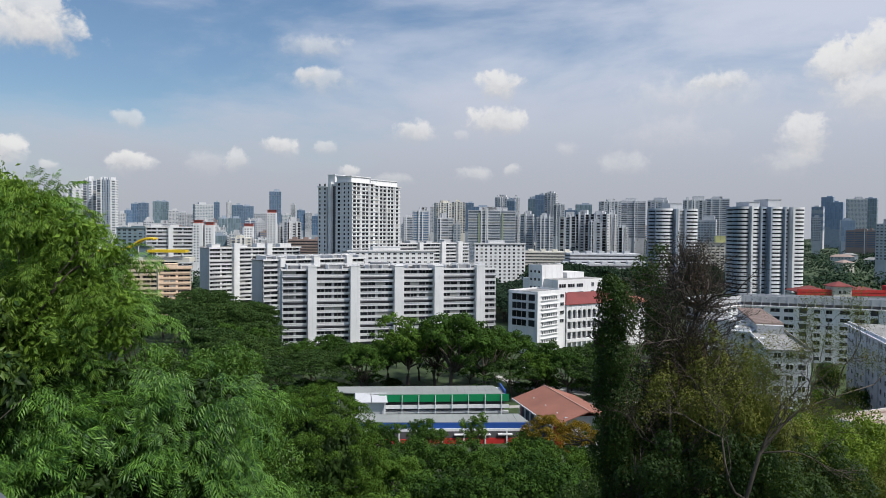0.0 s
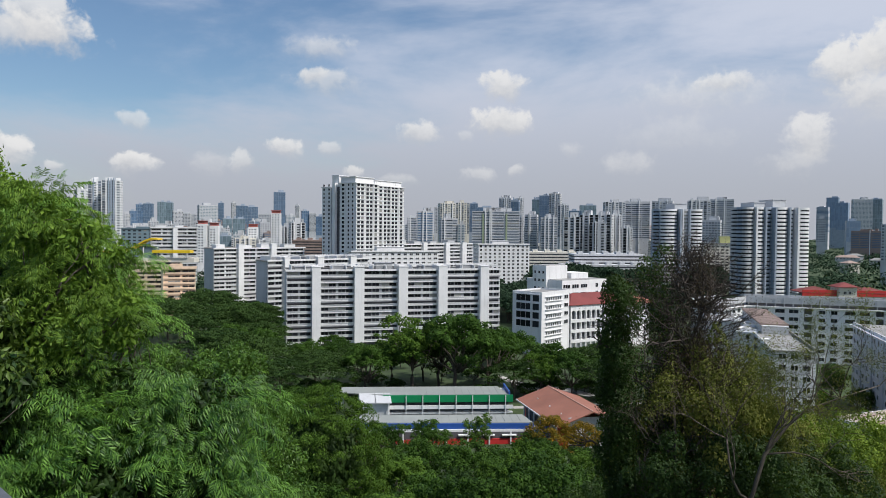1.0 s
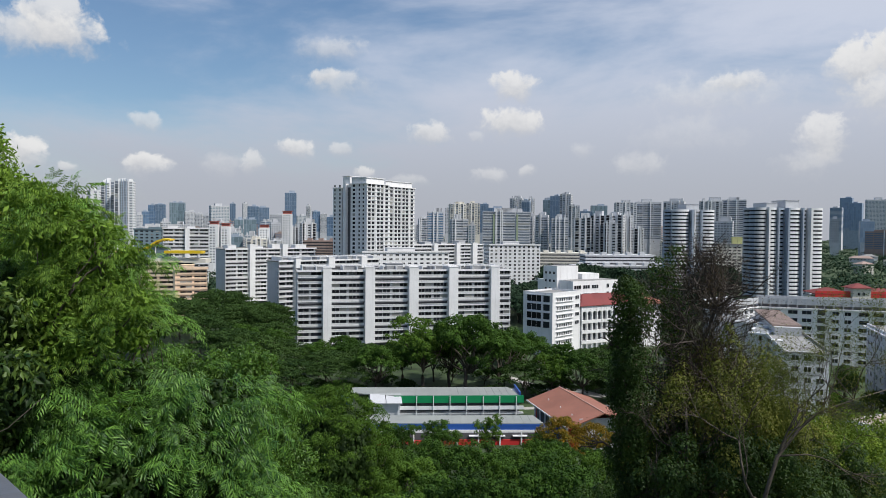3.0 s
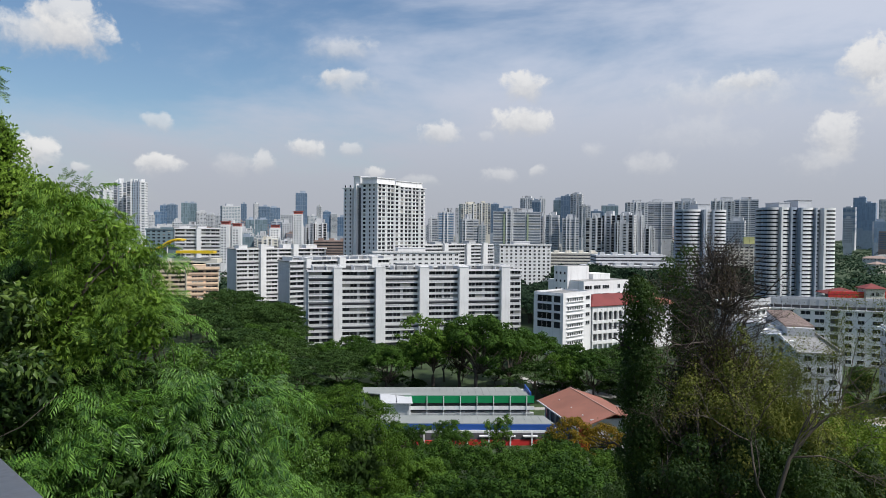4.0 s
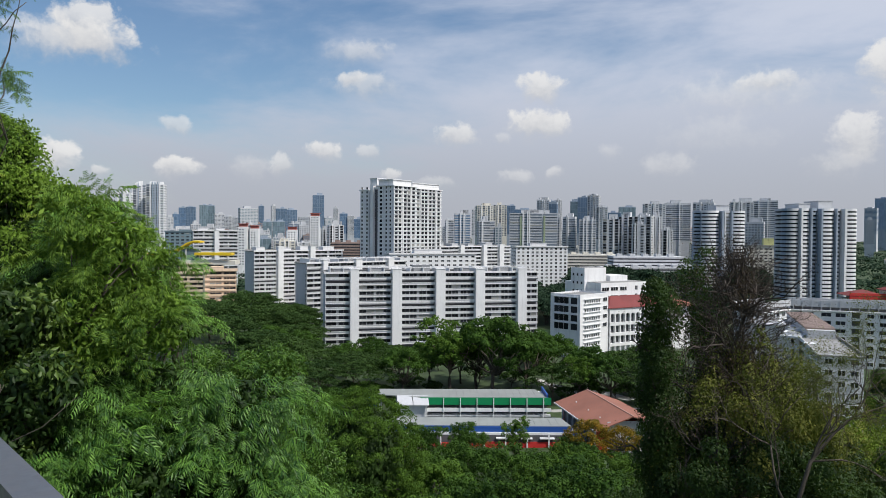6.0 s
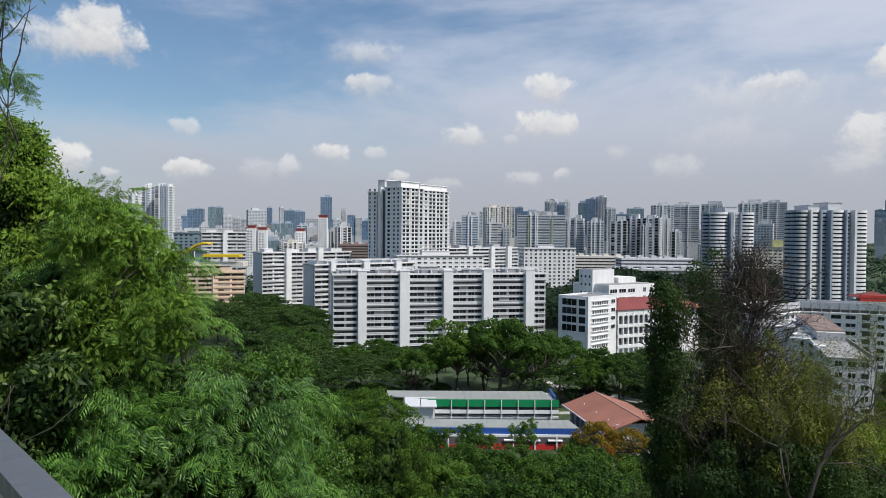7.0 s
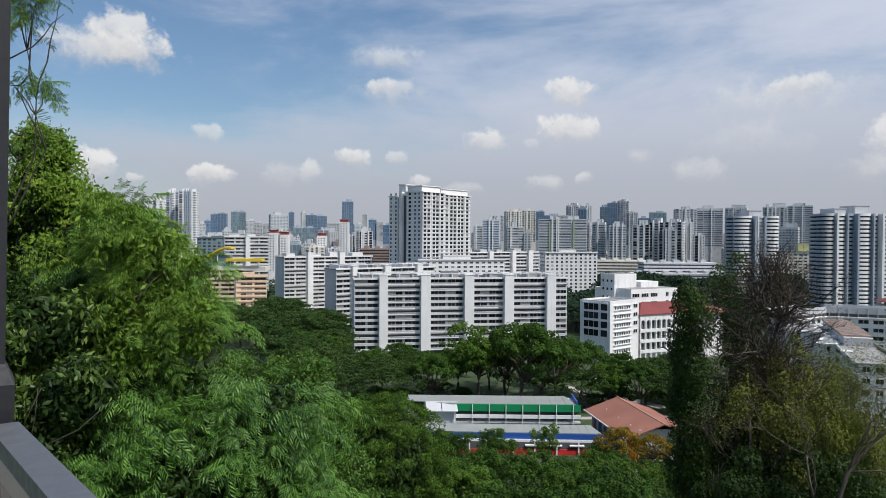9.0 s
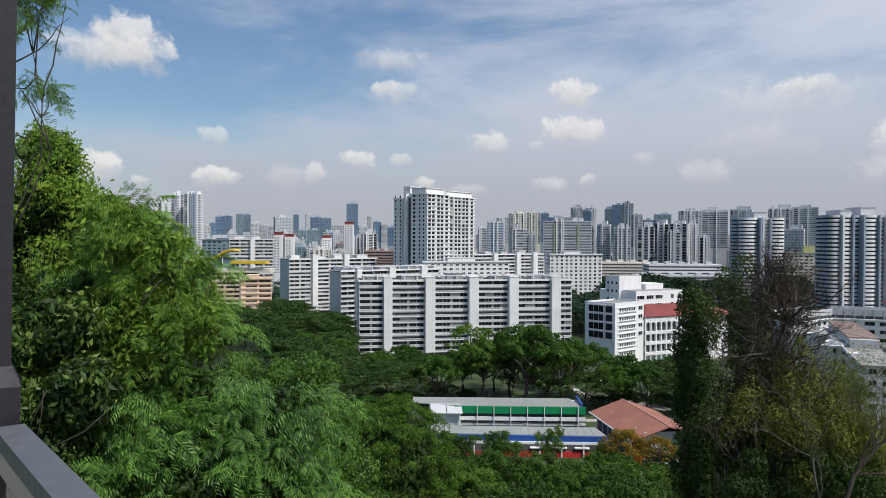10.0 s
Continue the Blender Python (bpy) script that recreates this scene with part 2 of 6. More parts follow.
LEAF_FROND = leaf("feathery_leaf", (0.018, 0.066, 0.018), (0.165, 0.33, 0.050), (0.27, 0.35, 0.04), 0.28, 0.42, 0.25)
LEAF_VINE = leaf("vine_leaf", (0.022, 0.068, 0.014), (0.120, 0.225, 0.035), None, 0.28, 0.38, 0.2)
LEAF_CREEPER = leaf("broad_creeper_leaf", (0.016, 0.048, 0.011), (0.135, 0.205, 0.038), (0.22, 0.24, 0.045), 0.22, 0.42, 0.28)
LEAF_BAMBOO = leaf("fresh_leaf", (0.030, 0.085, 0.015), (0.205, 0.33, 0.045), (0.28, 0.32, 0.05), 0.35, 0.45, 0.12)
# dark vines; also painted shade on inner leaves and a thicket tree
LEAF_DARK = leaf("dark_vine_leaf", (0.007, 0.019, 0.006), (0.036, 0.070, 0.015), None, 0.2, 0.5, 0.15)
LEAF_DRY = leaf("dry_brown_vine_leaf", (0.035, 0.026, 0.020), (0.15, 0.105, 0.075), None, 0.15, 0.8)
LEAF_OLIVE = leaf("yellowish_leaf", (0.036, 0.050, 0.014), (0.195, 0.205, 0.048), (0.19, 0.145, 0.045), 0.3, 0.6)
LEAF_WOOD = leaf("forest_leaf", (0.007, 0.024, 0.006), (0.052, 0.108, 0.017), None, 0.10, 0.6)
LEAF_FAR = leaf("far_wood_leaf", (0.016, 0.036, 0.020), (0.034, 0.060, 0.034), None, 0.0, 0.8)
LEAF_LIME = leaf("light_green_leaf", (0.013, 0.040, 0.008), (0.080, 0.150, 0.021), None, 0.14, 0.6)
LEAF_SUNNY = leaf("sunny_yellow_green_leaf", (0.030, 0.075, 0.012), (0.180, 0.250, 0.032), None, 0.25, 0.55)
LEAF_RAIN = leaf("rain_tree_leaf", (0.009, 0.027, 0.009), (0.048, 0.088, 0.022), None, 0.08, 0.65)
LEAF_ORANGE = leaf("orange_blossom_leaf", (0.05, 0.070, 0.012), (0.26, 0.15, 0.02), (0.34, 0.17, 0.015), 0.25, 0.6)

# ---------------------------------------------------------------- mesh helpers


class Build:
    """Collects boxes, prisms and tubes, with a material index for each, for one mesh."""

    def __init__(self):
        self.verts, self.faces, self.mats = [], [], []

    def add(self, verts, faces, mat=0):
        k = len(self.verts)
        self.verts += [tuple(v) for v in verts]
        self.faces += [tuple(i + k for i in f) for f in faces]
        self.mats += [mat] * len(faces)
        return self

    def box(self, x0, x1, y0, y1, z0, z1, mat=0):
        v = [(x, y, z) for z in (z0, z1) for x, y in ((x0, y0), (x1, y0), (x1, y1), (x0, y1))]
        self.add(v, [(3, 2, 1, 0), (4, 5, 6, 7), (0, 1, 5, 4), (1, 2, 6, 5), (2, 3, 7, 6), (3, 0, 4, 7)], mat)
        return self

    def prism(self, outline, z0, z1, mat=0):
        n = len(outline)
        v = [(x, y, z0) for x, y in outline] + [(x, y, z1) for x, y in outline]
        f = [tuple(reversed(range(n))), tuple(range(n, 2 * n))]
        f += [(i, (i + 1) % n, n + (i + 1) % n, n + i) for i in range(n)]
        self.add(v, f, mat)
        return self

    def hip(self, x0, x1, y0, y1, z0, rise, over=0.6, mat=0):
        """A hipped roof with a thin eaves board."""
        x0, x1, y0, y1 = x0 - over, x1 + over, y0 - over, y1 + over
        d = min(x1 - x0, y1 - y0) / 2
        if x1 - x0 >= y1 - y0:
            r = [(x0 + d, (y0 + y1) / 2, z0 + rise), (x1 - d, (y0 + y1) / 2, z0 + rise)]
            f = [(0, 1, 5, 4), (1, 2, 5), (2, 3, 4, 5), (3, 0, 4)]
        else:
            r = [((x0 + x1) / 2, y0 + d, z0 + rise), ((x0 + x1) / 2, y1 - d, z0 + rise)]
            f = [(0, 1, 4), (1, 2, 5, 4), (2, 3, 5), (3, 0, 4, 5)]
        v = [(x0, y0, z0), (x1, y0, z0), (x1, y1, z0), (x0, y1, z0)] + r
        self.add(v, f, mat)
        self.box(x0, x1, y0, y1, z0 - 0.25, z0 - 0.01, mat)
        return self

    def gable(self, x0, x1, y0, y1, z0, rise, over=0.6, thick=0.25, mat=0):
        """A ridged roof with its ridge along x."""
        x0, x1, y0, y1 = x0 - over, x1 + over, y0 - over, y1 + over
        ym = (y0 + y1) / 2
        v = [(x, y, z + dz) for dz in (-thick, 0) for x in (x0, x1) for y, z in ((y0, z0), (ym, z0 + rise), (y1, z0))]
        self.add(v, [(6, 9, 10, 7), (7, 10, 11, 8), (0, 1, 4, 3), (1, 2, 5, 4), (0, 3, 9, 6), (2, 8, 11, 5), (0, 6, 7, 1), (1, 7, 8, 2), (3, 4, 10, 9), (4, 5, 11, 10)], mat)
        return self

    def tube(self, path, radii, sides=6, mat=0):
        """A tapering limb along a path of points."""
        k, rows = len(self.verts), []
        for i, p in enumerate(path):
            a = Vector(path[min(i + 1, len(path) - 1)]) - Vector(path[max(i - 1, 0)])
            q = a.to_track_quat("Z", "Y")
            rows.append([tuple(Vector(p) + q @ Vector((radii[i] * math.cos(t), radii[i] * math.sin(t), 0)))
                         for t in (2 * math.pi * s / sides for s in range(sides))])
        for row in rows:
            self.verts += row
        for i in range(len(path) - 1):
            for s in range(sides):
                t = (s + 1) % sides
                self.faces.append((k + i * sides + s, k + i * sides + t, k + (i + 1) * sides + t, k + (i + 1) * sides + s))
                self.mats.append(mat)
        self.faces.append(tuple(k + s for s in reversed(range(sides))))
        self.faces.append(tuple(k + (len(path) - 1) * sides + s for s in range(sides)))
        self.mats += [mat, mat]
        return self

    def mesh(self, name, *materials, smooth=False):
        me = bpy.data.meshes.new(name)
        me.from_pydata(self.verts, [], self.faces)
        for m in materials:
            me.materials.append(m)
        if len(materials) > 1:
            me.polygons.foreach_set("material_index", self.mats)
        if smooth:
            me.polygons.foreach_set("use_smooth", [True] * len(me.polygons))
        me.update()
        return me


def part(name, mesh, parent, label="", at=(0, 0, 0), turn=0.0):
    """One mesh object under a thing or a part."""
    ob = new(name, mesh)
    ob.parent = parent
    ob.location, ob.rotation_euler = at, (0, 0, radians(turn))
    return tagged(ob, label)


def thing(name, label, category, at, turn=0.0, group="", kind=""):
    ob = new(name)
    ob.location, ob.rotation_euler = at, (0, 0, radians(turn))
    ob.empty_display_size = 0.5
    return tagged(ob, label, category, group, kind)


WINDOW_MESHES = {}


def window_mesh(w, h, frame_mat, panes=2, glass=None):
    """A framed window, w by h, sill at its origin, its face towards -y."""
    glass = glass or GLASS
    key = (round(w, 2), round(h, 2), frame_mat.name, panes, glass.name)
    if key not in WINDOW_MESHES:
        f = 0.07
        xs = [-w / 2 - f]
        for i in range(panes):
            xs += [-w / 2 + w * i / panes + f / 2, -w / 2 + w * (i + 1) / panes - f / 2]
        xs.append(w / 2 + f)
        zs = [-f, 0.0, h, h + f]
        n = len(xs)
        b = Build()
        verts = [(x, -0.03, z) for z in zs for x in xs] + [(x, 0.14, z) for z in (zs[0], zs[3]) for x in (xs[0], xs[-1])]
        faces, mats = [], []
        for j in range(3):
            for i in range(n - 1):
                q = (j * n + i, j * n + i + 1, (j + 1) * n + i + 1, (j + 1) * n + i)
                if j == 1 and i % 2 == 1:
                    k = len(verts)
                    verts += [(verts[v][0], 0.07, verts[v][2]) for v in q]
                    faces += [(q[m], q[(m + 1) % 4], k + (m + 1) % 4, k + m) for m in range(4)] + [(k, k + 1, k + 2, k + 3)]
                    mats += [1, 1, 1, 1, 0]
                else:
                    faces.append(q)
                    mats.append(1)
        c = 4 * n
        faces += [(0, c, c + 1, n - 1) + tuple(range(n - 2, 0, -1)), (3 * n, 4 * n - 1, c + 3, c + 2), (0, n, 2 * n, 3 * n, c + 2, c), (n - 1, c + 1, c + 3, 4 * n - 1, 3 * n - 1, 2 * n - 1)]
        mats += [1] * 4
        b.verts, b.faces, b.mats = verts, faces, mats
        WINDOW_MESHES[key] = b.mesh("window", glass, frame_mat)
    return WINDOW_MESHES[key]


# ---------------------------------------------------------------- ground


def hill(x, y):
    """Height of the ground: the lookout's hill, the flat town behind it."""
    r = math.hypot(0.55 * x, max(y, 0.0)) if y > 0 else abs(0.55 * x)
    side = 1.0 - 0.25 * max(0.0, min(1.0, (x - 10) / 60))
    h = 49.0 * side * math.exp(-(r / 62.0) ** 1.45)
    h += 0.8 * noise.noise((x * 0.03, y * 0.03, 0.0)) * min(1.0, r / 30)
    fade = max(0.0, min(1.0, (170.0 - r) / 60.0))
    return h * fade


def build_ground():
    verts, faces, index = [], [], {}
    rings = [0.0, 3.0] + [6.0 * 1.16 ** i for i in range(48)]
    rings = [r for r in rings if r < 6500] + [7000]
    steps = 96
    for i, r in enumerate(rings):
        for s in range(steps):
            a = 2 * math.pi * s / steps
            x, y = r * math.cos(a), r * math.sin(a)
            index[i, s] = len(verts)
            verts.append((x, y, hill(x, y)))
    for i in range(len(rings) - 1):
        for s in range(steps):
            t = (s + 1) % steps
            faces.append((index[i, s], index[i + 1, s], index[i + 1, t], index[i, t]))
    b = Build()
    b.add(verts, faces)
    me = b.mesh("ground", GRASS, smooth=True)
    return tagged(new("ground", me), "green scrub and grass ground sloping down to the town", "ground", kind="structure")


build_ground()

# ---------------------------------------------------------------- buildings


def slab(label, at, turn, depth, floors, bays, pillars, fh=2.75, corridors=(), wall=None, end=None, band=None,
         rise=1.8, roof_frames=False, win=1.35, proud=2.2, void=1, name="apartment_block", gable=True, flat=False, rooms=True, edge=0.8, mixed=False):
    """A long slab block: bays (x0, x1, windows in it) between stair pillars (x0, x1); its front faces -y."""
    wall, end, band = wall or BAYGREY, end or ENDSHADE, band or WHITE
    ob = thing(name, label, "building", at, turn, "apartment blocks")
    length = max([b[1] for b in bays] + [p[1] for p in pillars])
    top = floors * fh
    # body behind the bays is dark: corridor shade put into its colour
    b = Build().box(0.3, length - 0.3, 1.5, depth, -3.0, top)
    part("wall", b.mesh("wall", GAPSHADE), ob)
    if gable:
        part("end_wall", Build().box(0, 0.3, 0.2, depth + 0.1, -3.0, top + 0.5).mesh("end_wall", end), ob, "blank end wall with shade painted in as grey")
        part("end_wall", Build().box(length - 0.3, length, 0.2, depth + 0.1, -3.0, top + 0.5).mesh("end_wall", end), ob)
    for x0, x1, count in bays:
        fill = Build().box(0, x1 - x0, 0.72, 1.5, 1.0, fh).mesh("bay_wall", wall)
        for f in range(void, floors):
            if f not in corridors:
                part("bay_wall", fill, ob, at=(x0, 0, f * fh))
        strip = Build().box(0, x1 - x0, 0.30 if flat else -0.12, 1.5, 0, 1.02)
        if not flat:
            strip.box(0, x1 - x0, -0.30, 0.0, 0.94, 1.08)
        lintel = Build().box(0, x1 - x0, 0.1, 1.5, fh - 0.55, fh).mesh("lintel", wall)
        for f in corridors:
            part("lintel", lintel, ob, at=(x0, 0, f * fh))
        shared = strip.mesh("parapet", band)
        plain = Build().box(0, x1 - x0, 0.22, 1.5, 0, 1.02).box(0, x1 - x0, 0.05, 0.22, 0.92, 1.06).mesh("sill_wall", band)
        for f in range(void, floors):
            if mixed and count > 2 and f not in corridors:
                part("sill_wall", plain, ob, at=(x0, 0, f * fh))
            else:
                part("parapet", shared, ob, at=(x0, 0, f * fh))
        gap = (x1 - x0) / count if count else 0
        for f in range(void, floors):
            if f in corridors or not count:
                continue
            for i in range(count):
                shift = 0.12 * gap * (1 if (i % 2 == 0 and count > 2) else -1 if count > 2 else 0)
                part("window", window_mesh(gap * 0.82, win, wall, 2), ob,
                     at=(x0 + gap * (i + 0.5) + shift * 0.5, 0.62, f * fh + 1.10))
    for x0, x1 in pillars:
        p = Build().box(x0, x1, -proud, 1.6, -3.0, top + rise)
        p.box(x0 - 0.15, x1 + 0.15, -proud - 0.15, 1.75, top + rise, top + rise + 0.3)
        pillar = part("stair_tower", p.mesh("stair_tower", band), ob)
        small = window_mesh(0.7, 0.8, wall, 1)
        for f in range(1, floors, 1):
            part("window", small, pillar, at=(x1 + 0.02, -proud * 0.45, f * fh + 1.2), turn=90)
    cap = Build().box(-0.4, length + 0.4, -0.5, depth + 0.5, top, top + 0.35)
    cap.box(0, length, depth - 0.2, depth + 0.1, top + 0.35, top + 1.1)
    part("roof", cap.mesh("roof", ROOFGREY), ob)
    part("roof_edge", Build().box(-0.5, length + 0.5, -0.65, -0.5, top - 0.1, top + edge).mesh("roof_edge", band), ob)
    rng = random.Random(int(length * 7 + floors))
    x = 4.0
    while rooms and x < length - 10:
        w, h = rng.uniform(4, 9), rng.uniform(1.6, 3.6)
        part("roof_room", Build().box(x, x + w, depth * 0.35, depth * 0.8, top + 0.35, top + h)
             .box(x - 0.2, x + w + 0.2, depth * 0.35 - 0.2, depth * 0.8 + 0.2, top + h, top + h + 0.2).mesh("roof_room", wall), ob)
        x += w + rng.uniform(6, 14)
    if roof_frames:
        x = 2.0
        while x < length - 3:
            fr = Build().box(x, x + 0.35, 0.6, depth - 1, top + 0.35, top + 2.6)
            fr.box(x, x + 6.0, 0.6, 0.9, top + 2.3, top + 2.6).box(x, x + 6.0, depth - 1.3, depth - 1, top + 2.3, top + 2.6)
            part("roof_frame", fr.mesh("roof_frame", WHITE), ob)
            x += 6.02
    return ob


def grid_block(label, at, turn, sx, sy, floors, fh=2.8, nx=8, ny=4, wall=None, win=(1.5, 1.2), roof_h=3.0, name="apartment_block",
               bottom=0, frame_mat=None, glass=None, kind="apartment blocks"):
    """A box-shaped block with a window grid on the two faces that can be seen, and roof rooms."""
    wall = wall or WHITE
    ob = thing(name, label, "building", at, turn, kind)
    top = floors * fh
    part("wall", Build().box(0, sx, 0, sy, -3, top).mesh("wall", wall), ob)
    roof = Build().box(-0.4, sx + 0.4, -0.4, sy + 0.4, top, top + 0.4)
    part("roof", roof.mesh("roof", ROOFGREY), ob)
    part("roof_parapet", Build().box(-0.4, sx + 0.4, -0.55, -0.3, top + 0.2, top + 1.2).mesh("roof_parapet", wall), ob)
    part("roof_parapet", Build().box(-0.55, -0.3, -0.29, sy + 0.4, top + 0.2, top + 1.2).mesh("roof_parapet", wall), ob)
    if roof_h:
        part("roof_room", Build().box(sx * 0.3, sx * 0.62, sy * 0.3, sy * 0.75, top + 0.4, top + roof_h)
             .box(sx * 0.3 - 0.3, sx * 0.62 + 0.3, sy * 0.3 - 0.3, sy * 0.75 + 0.3, top + roof_h, top + roof_h + 0.3)
             .mesh("roof_room", wall), ob)
    me = window_mesh(win[0], win[1], frame_mat or wall, 2, glass)
    for f in range(bottom, floors):
        z = f * fh + 0.95
        for i in range(nx):
            part("window", me, ob, at=(sx * (i + 0.5) / nx, -0.09, z))
        for i in range(ny):
            part("window", me, ob, at=(-0.09, sy * (i + 0.5) / ny, z), turn=-90)
    return ob


# the long slab block above the school
slab("long white and pale grey slab apartment block with tall stair pillars", (-69.7, 324, 0), 16.4, 11.5, 13,
     [(0, 10.9, 2), (14.6, 29.6, 4), (33.9, 49.6, 4), (53.9, 68.3, 4), (72.6, 88.6, 4), (92.8, 98.9, 2)],
     [(10.9, 14.6), (29.6, 33.9), (49.6, 53.9), (68.3, 72.6), (88.6, 92.8)], fh=2.68, corridors=(3, 7, 11), roof_frames=True, mixed=True)
# blocks standing askew behind it
slab("white slab apartment block with a blank end wall painted shade-grey", (-95.4, 397, 0), 42, 13, 13,
     [(0, 9, 2), (12, 30, 4), (34, 52, 4), (56, 66, 2)], [(9, 12), (30, 34), (52, 56)], corridors=(3, 7, 11), roof_frames=True)
slab("white slab apartment block among rain trees", (-156.5, 500, 0), 42, 15, 14,
     [(0, 17, 4), (21, 42, 4), (46, 70, 4)], [(17, 21), (42, 46)], fh=2.78, wall=WHITE, rise=3.2, corridors=(2, 6, 10))
slab("white slab apartment block with stepped bays", (-34.6, 577, 0), 42, 16, 15,
     [(0, 20, 4), (24, 44, 4), (48, 62, 4), (67, 76, 2)], [(20, 24), (44, 48), (62, 67)], fh=2.75, wall=PALE, rise=1.5, corridors=(2, 6, 10, 13))
grid_block("white apartment block with a close grid of square windows", (24.5, 575, 0), 12, 41, 16, 15, 2.78, 11, 5, WHITE, (1.7, 1.5), 3.0)
grid_block("white apartment block seen over the lower roofs", (-60, 470, 0), 20, 58, 14, 14, 2.75, 14, 4, WHITE, (2.2, 1.1), 3.2)
# tall white tower


def white_tower():
    ob = thing("apartment_tower", "tall white apartment tower with a recessed side core", "building", (-61.0, 500, 0), 57, "apartment blocks")
    fh, floors = 2.8, 30
    top = fh * floors
    # two wings stepping back along the lit side, local x runs along it; a deep slot splits the shaded side
    for x, y0, y1, z in ((0, 0, 14.5, 0), (1.2, 14.5, 18.0, -1.0), (-1.0, 18.0, 20.4, 0.6), (4.0, 20.4, 23.0, -3), (0.6, 23.0, 31.0, -2.4)):
        part("wall", Build().box(x, 24, y0, y1, -3, top + z).mesh("wall", WHITE), ob)
    part("wall", Build().box(24, 58, 3.0, 27, -3, top - 0.6).mesh("wall", WHITE), ob)
    part("roof", Build().box(-0.8, 24.8, -0.8, 15.2, top, top + 0.5).mesh("roof", WHITE), ob)
    part("roof", Build().box(-0.2, 24.8, 22.6, 31.6, top - 2.4, top - 1.9).mesh("roof", WHITE), ob)
    part("roof", Build().box(24.9, 58.6, 2.2, 27.6, top - 0.6, top - 0.1).mesh("roof", WHITE), ob)
    part("roof_room", Build().box(0.6, 20, 1.2, 14, top + 0.5, top + 4.2).box(0.0, 20.6, 0.6, 14.6, top + 4.2, top + 4.6).mesh("roof_room", WHITE), ob)
    part("roof_room", Build().box(25, 56, 4, 22, top, top + 3.4).box(24.5, 56.5, 3.5, 22.5, top + 3.4, top + 3.8).mesh("roof_room", WHITE), ob)
    part("lift_room", Build().box(2, 12, 17, 23, top - 1, top + 5.6).box(1.6, 12.4, 16.6, 23.4, top + 5.6, top + 6.0).mesh("lift_room", WHITE), ob)
    # dark strip paints the shade inside the slot
    part("recess", Build().box(0.9, 1.15, 15.0, 17.6, -3, top - 2).mesh("recess", GAPSHADE), ob, "dark strip painting the shade of the slot")
    wide, small, slot = window_mesh(3.0, 1.75, WHITE, 1), window_mesh(1.4, 1.5, WHITE, 1), window_mesh(2.2, 1.7, WHITE, 1)
    ledge = Build().box(0, 24, -0.5, 0.0, 0, 0.3).mesh("ledge", WHITE)
    ledge_b = Build().box(24, 58, 2.5, 3.0, 0, 0.3).mesh("ledge", WHITE)
    fin = Build().box(0, 0.7, -0.6, 0.0, -3, top - 0.1).mesh("fin", WHITE)
    for x, y in ((9.1, 0), (17.9, 0), (32.6, 3.0), (41.6, 3.0), (50.8, 3.0)):
        part("fin", fin, ob, at=(x, y, 0))
    for f in range(8, floors):
        z = f * fh
        part("ledge", ledge, ob, at=(0, 0, z + 0.6))
        part("ledge", ledge_b, ob, at=(0, 0, z + 0.6))
        for x in (2.4, 6.4, 12.0, 15.8, 21.0):
            part("window", wide, ob, at=(x, -0.15, z + 1.0))
        for x in (26.2, 30.2, 35.4, 39.4, 44.4, 48.4, 54.4):
            part("window", wide, ob, at=(x, 2.85, z + 1.0))
        for y, x in ((3.0, 0), (6.6, 0), (24.6, 0.6), (29.2, 0.6)):
            part("window", small, ob, at=(x - 0.15, y, z + 1.1), turn=-90)
        for y, x in ((11.4, 0), (21.7, 4.0)):
            part("window", slot, ob, at=(x - 0.15, y, z + 0.9), turn=-90)
    return ob


white_tower()


def arc_outline(cx, cy, r, a0, a1, n=10, squash=1.0):
    return [(cx + r * math.cos(radians(a0 + (a1 - a0) * i / n)), cy + squash * r * math.sin(radians(a0 + (a1 - a0) * i / n)))
            for i in range(n + 1)]


def round_bay_tower(label, at, turn, floors, bays, core, fh=2.8, shafts=(), rooms=()):
    """A tower of rounded balcony bays (x, y, radius) round blue-grey shafts."""
    ob = thing("apartment_tower", label, "building", at, turn, "round bay towers")
    top = floors * fh
    x0, x1, y0, y1 = core
    part("wall", Build().box(x0, x1, y0, y1, -3, top).mesh("wall", GREYBLUE), ob)
    part("roof", Build().box(x0 - 0.3, x1 + 0.3, y0 - 0.3, y1 + 0.3, top, top + 0.8).mesh("roof", PALE), ob)
    for x, y, r, mat, way in bays:
        glass = Build().prism(arc_outline(0, 0, r - 0.45, 180, 360, 10, 0.7), -3, top).mesh("glazing", GLASS)
        part("glazing", glass, ob, at=(x, y, 0), turn=way)
        ring = Build().prism(arc_outline(0, 0, r, 180, 360, 12, 0.7), 0, 1.7).mesh("balcony_band", mat)
        for f in range(floors + 1):
            part("balcony_band", ring, ob, at=(x, y, f * fh - 0.4), turn=way)
    for sx0, sx1, sy, h, mat in shafts:
        part("shaft", Build().box(sx0, sx1, sy, y1, -3, top + h).mesh("shaft", mat), ob)
    for rx0, rx1, h in rooms:
        part("roof_room", Build().box(rx0, rx1, y0 + 1, y1 - 1, top + 0.8, top + h).box(rx0 - 0.3, rx1 + 0.3, y0 + 0.7, y1 - 0.7, top + h, top + h + 0.4)
             .mesh("roof_room", PALE), ob)
    return ob


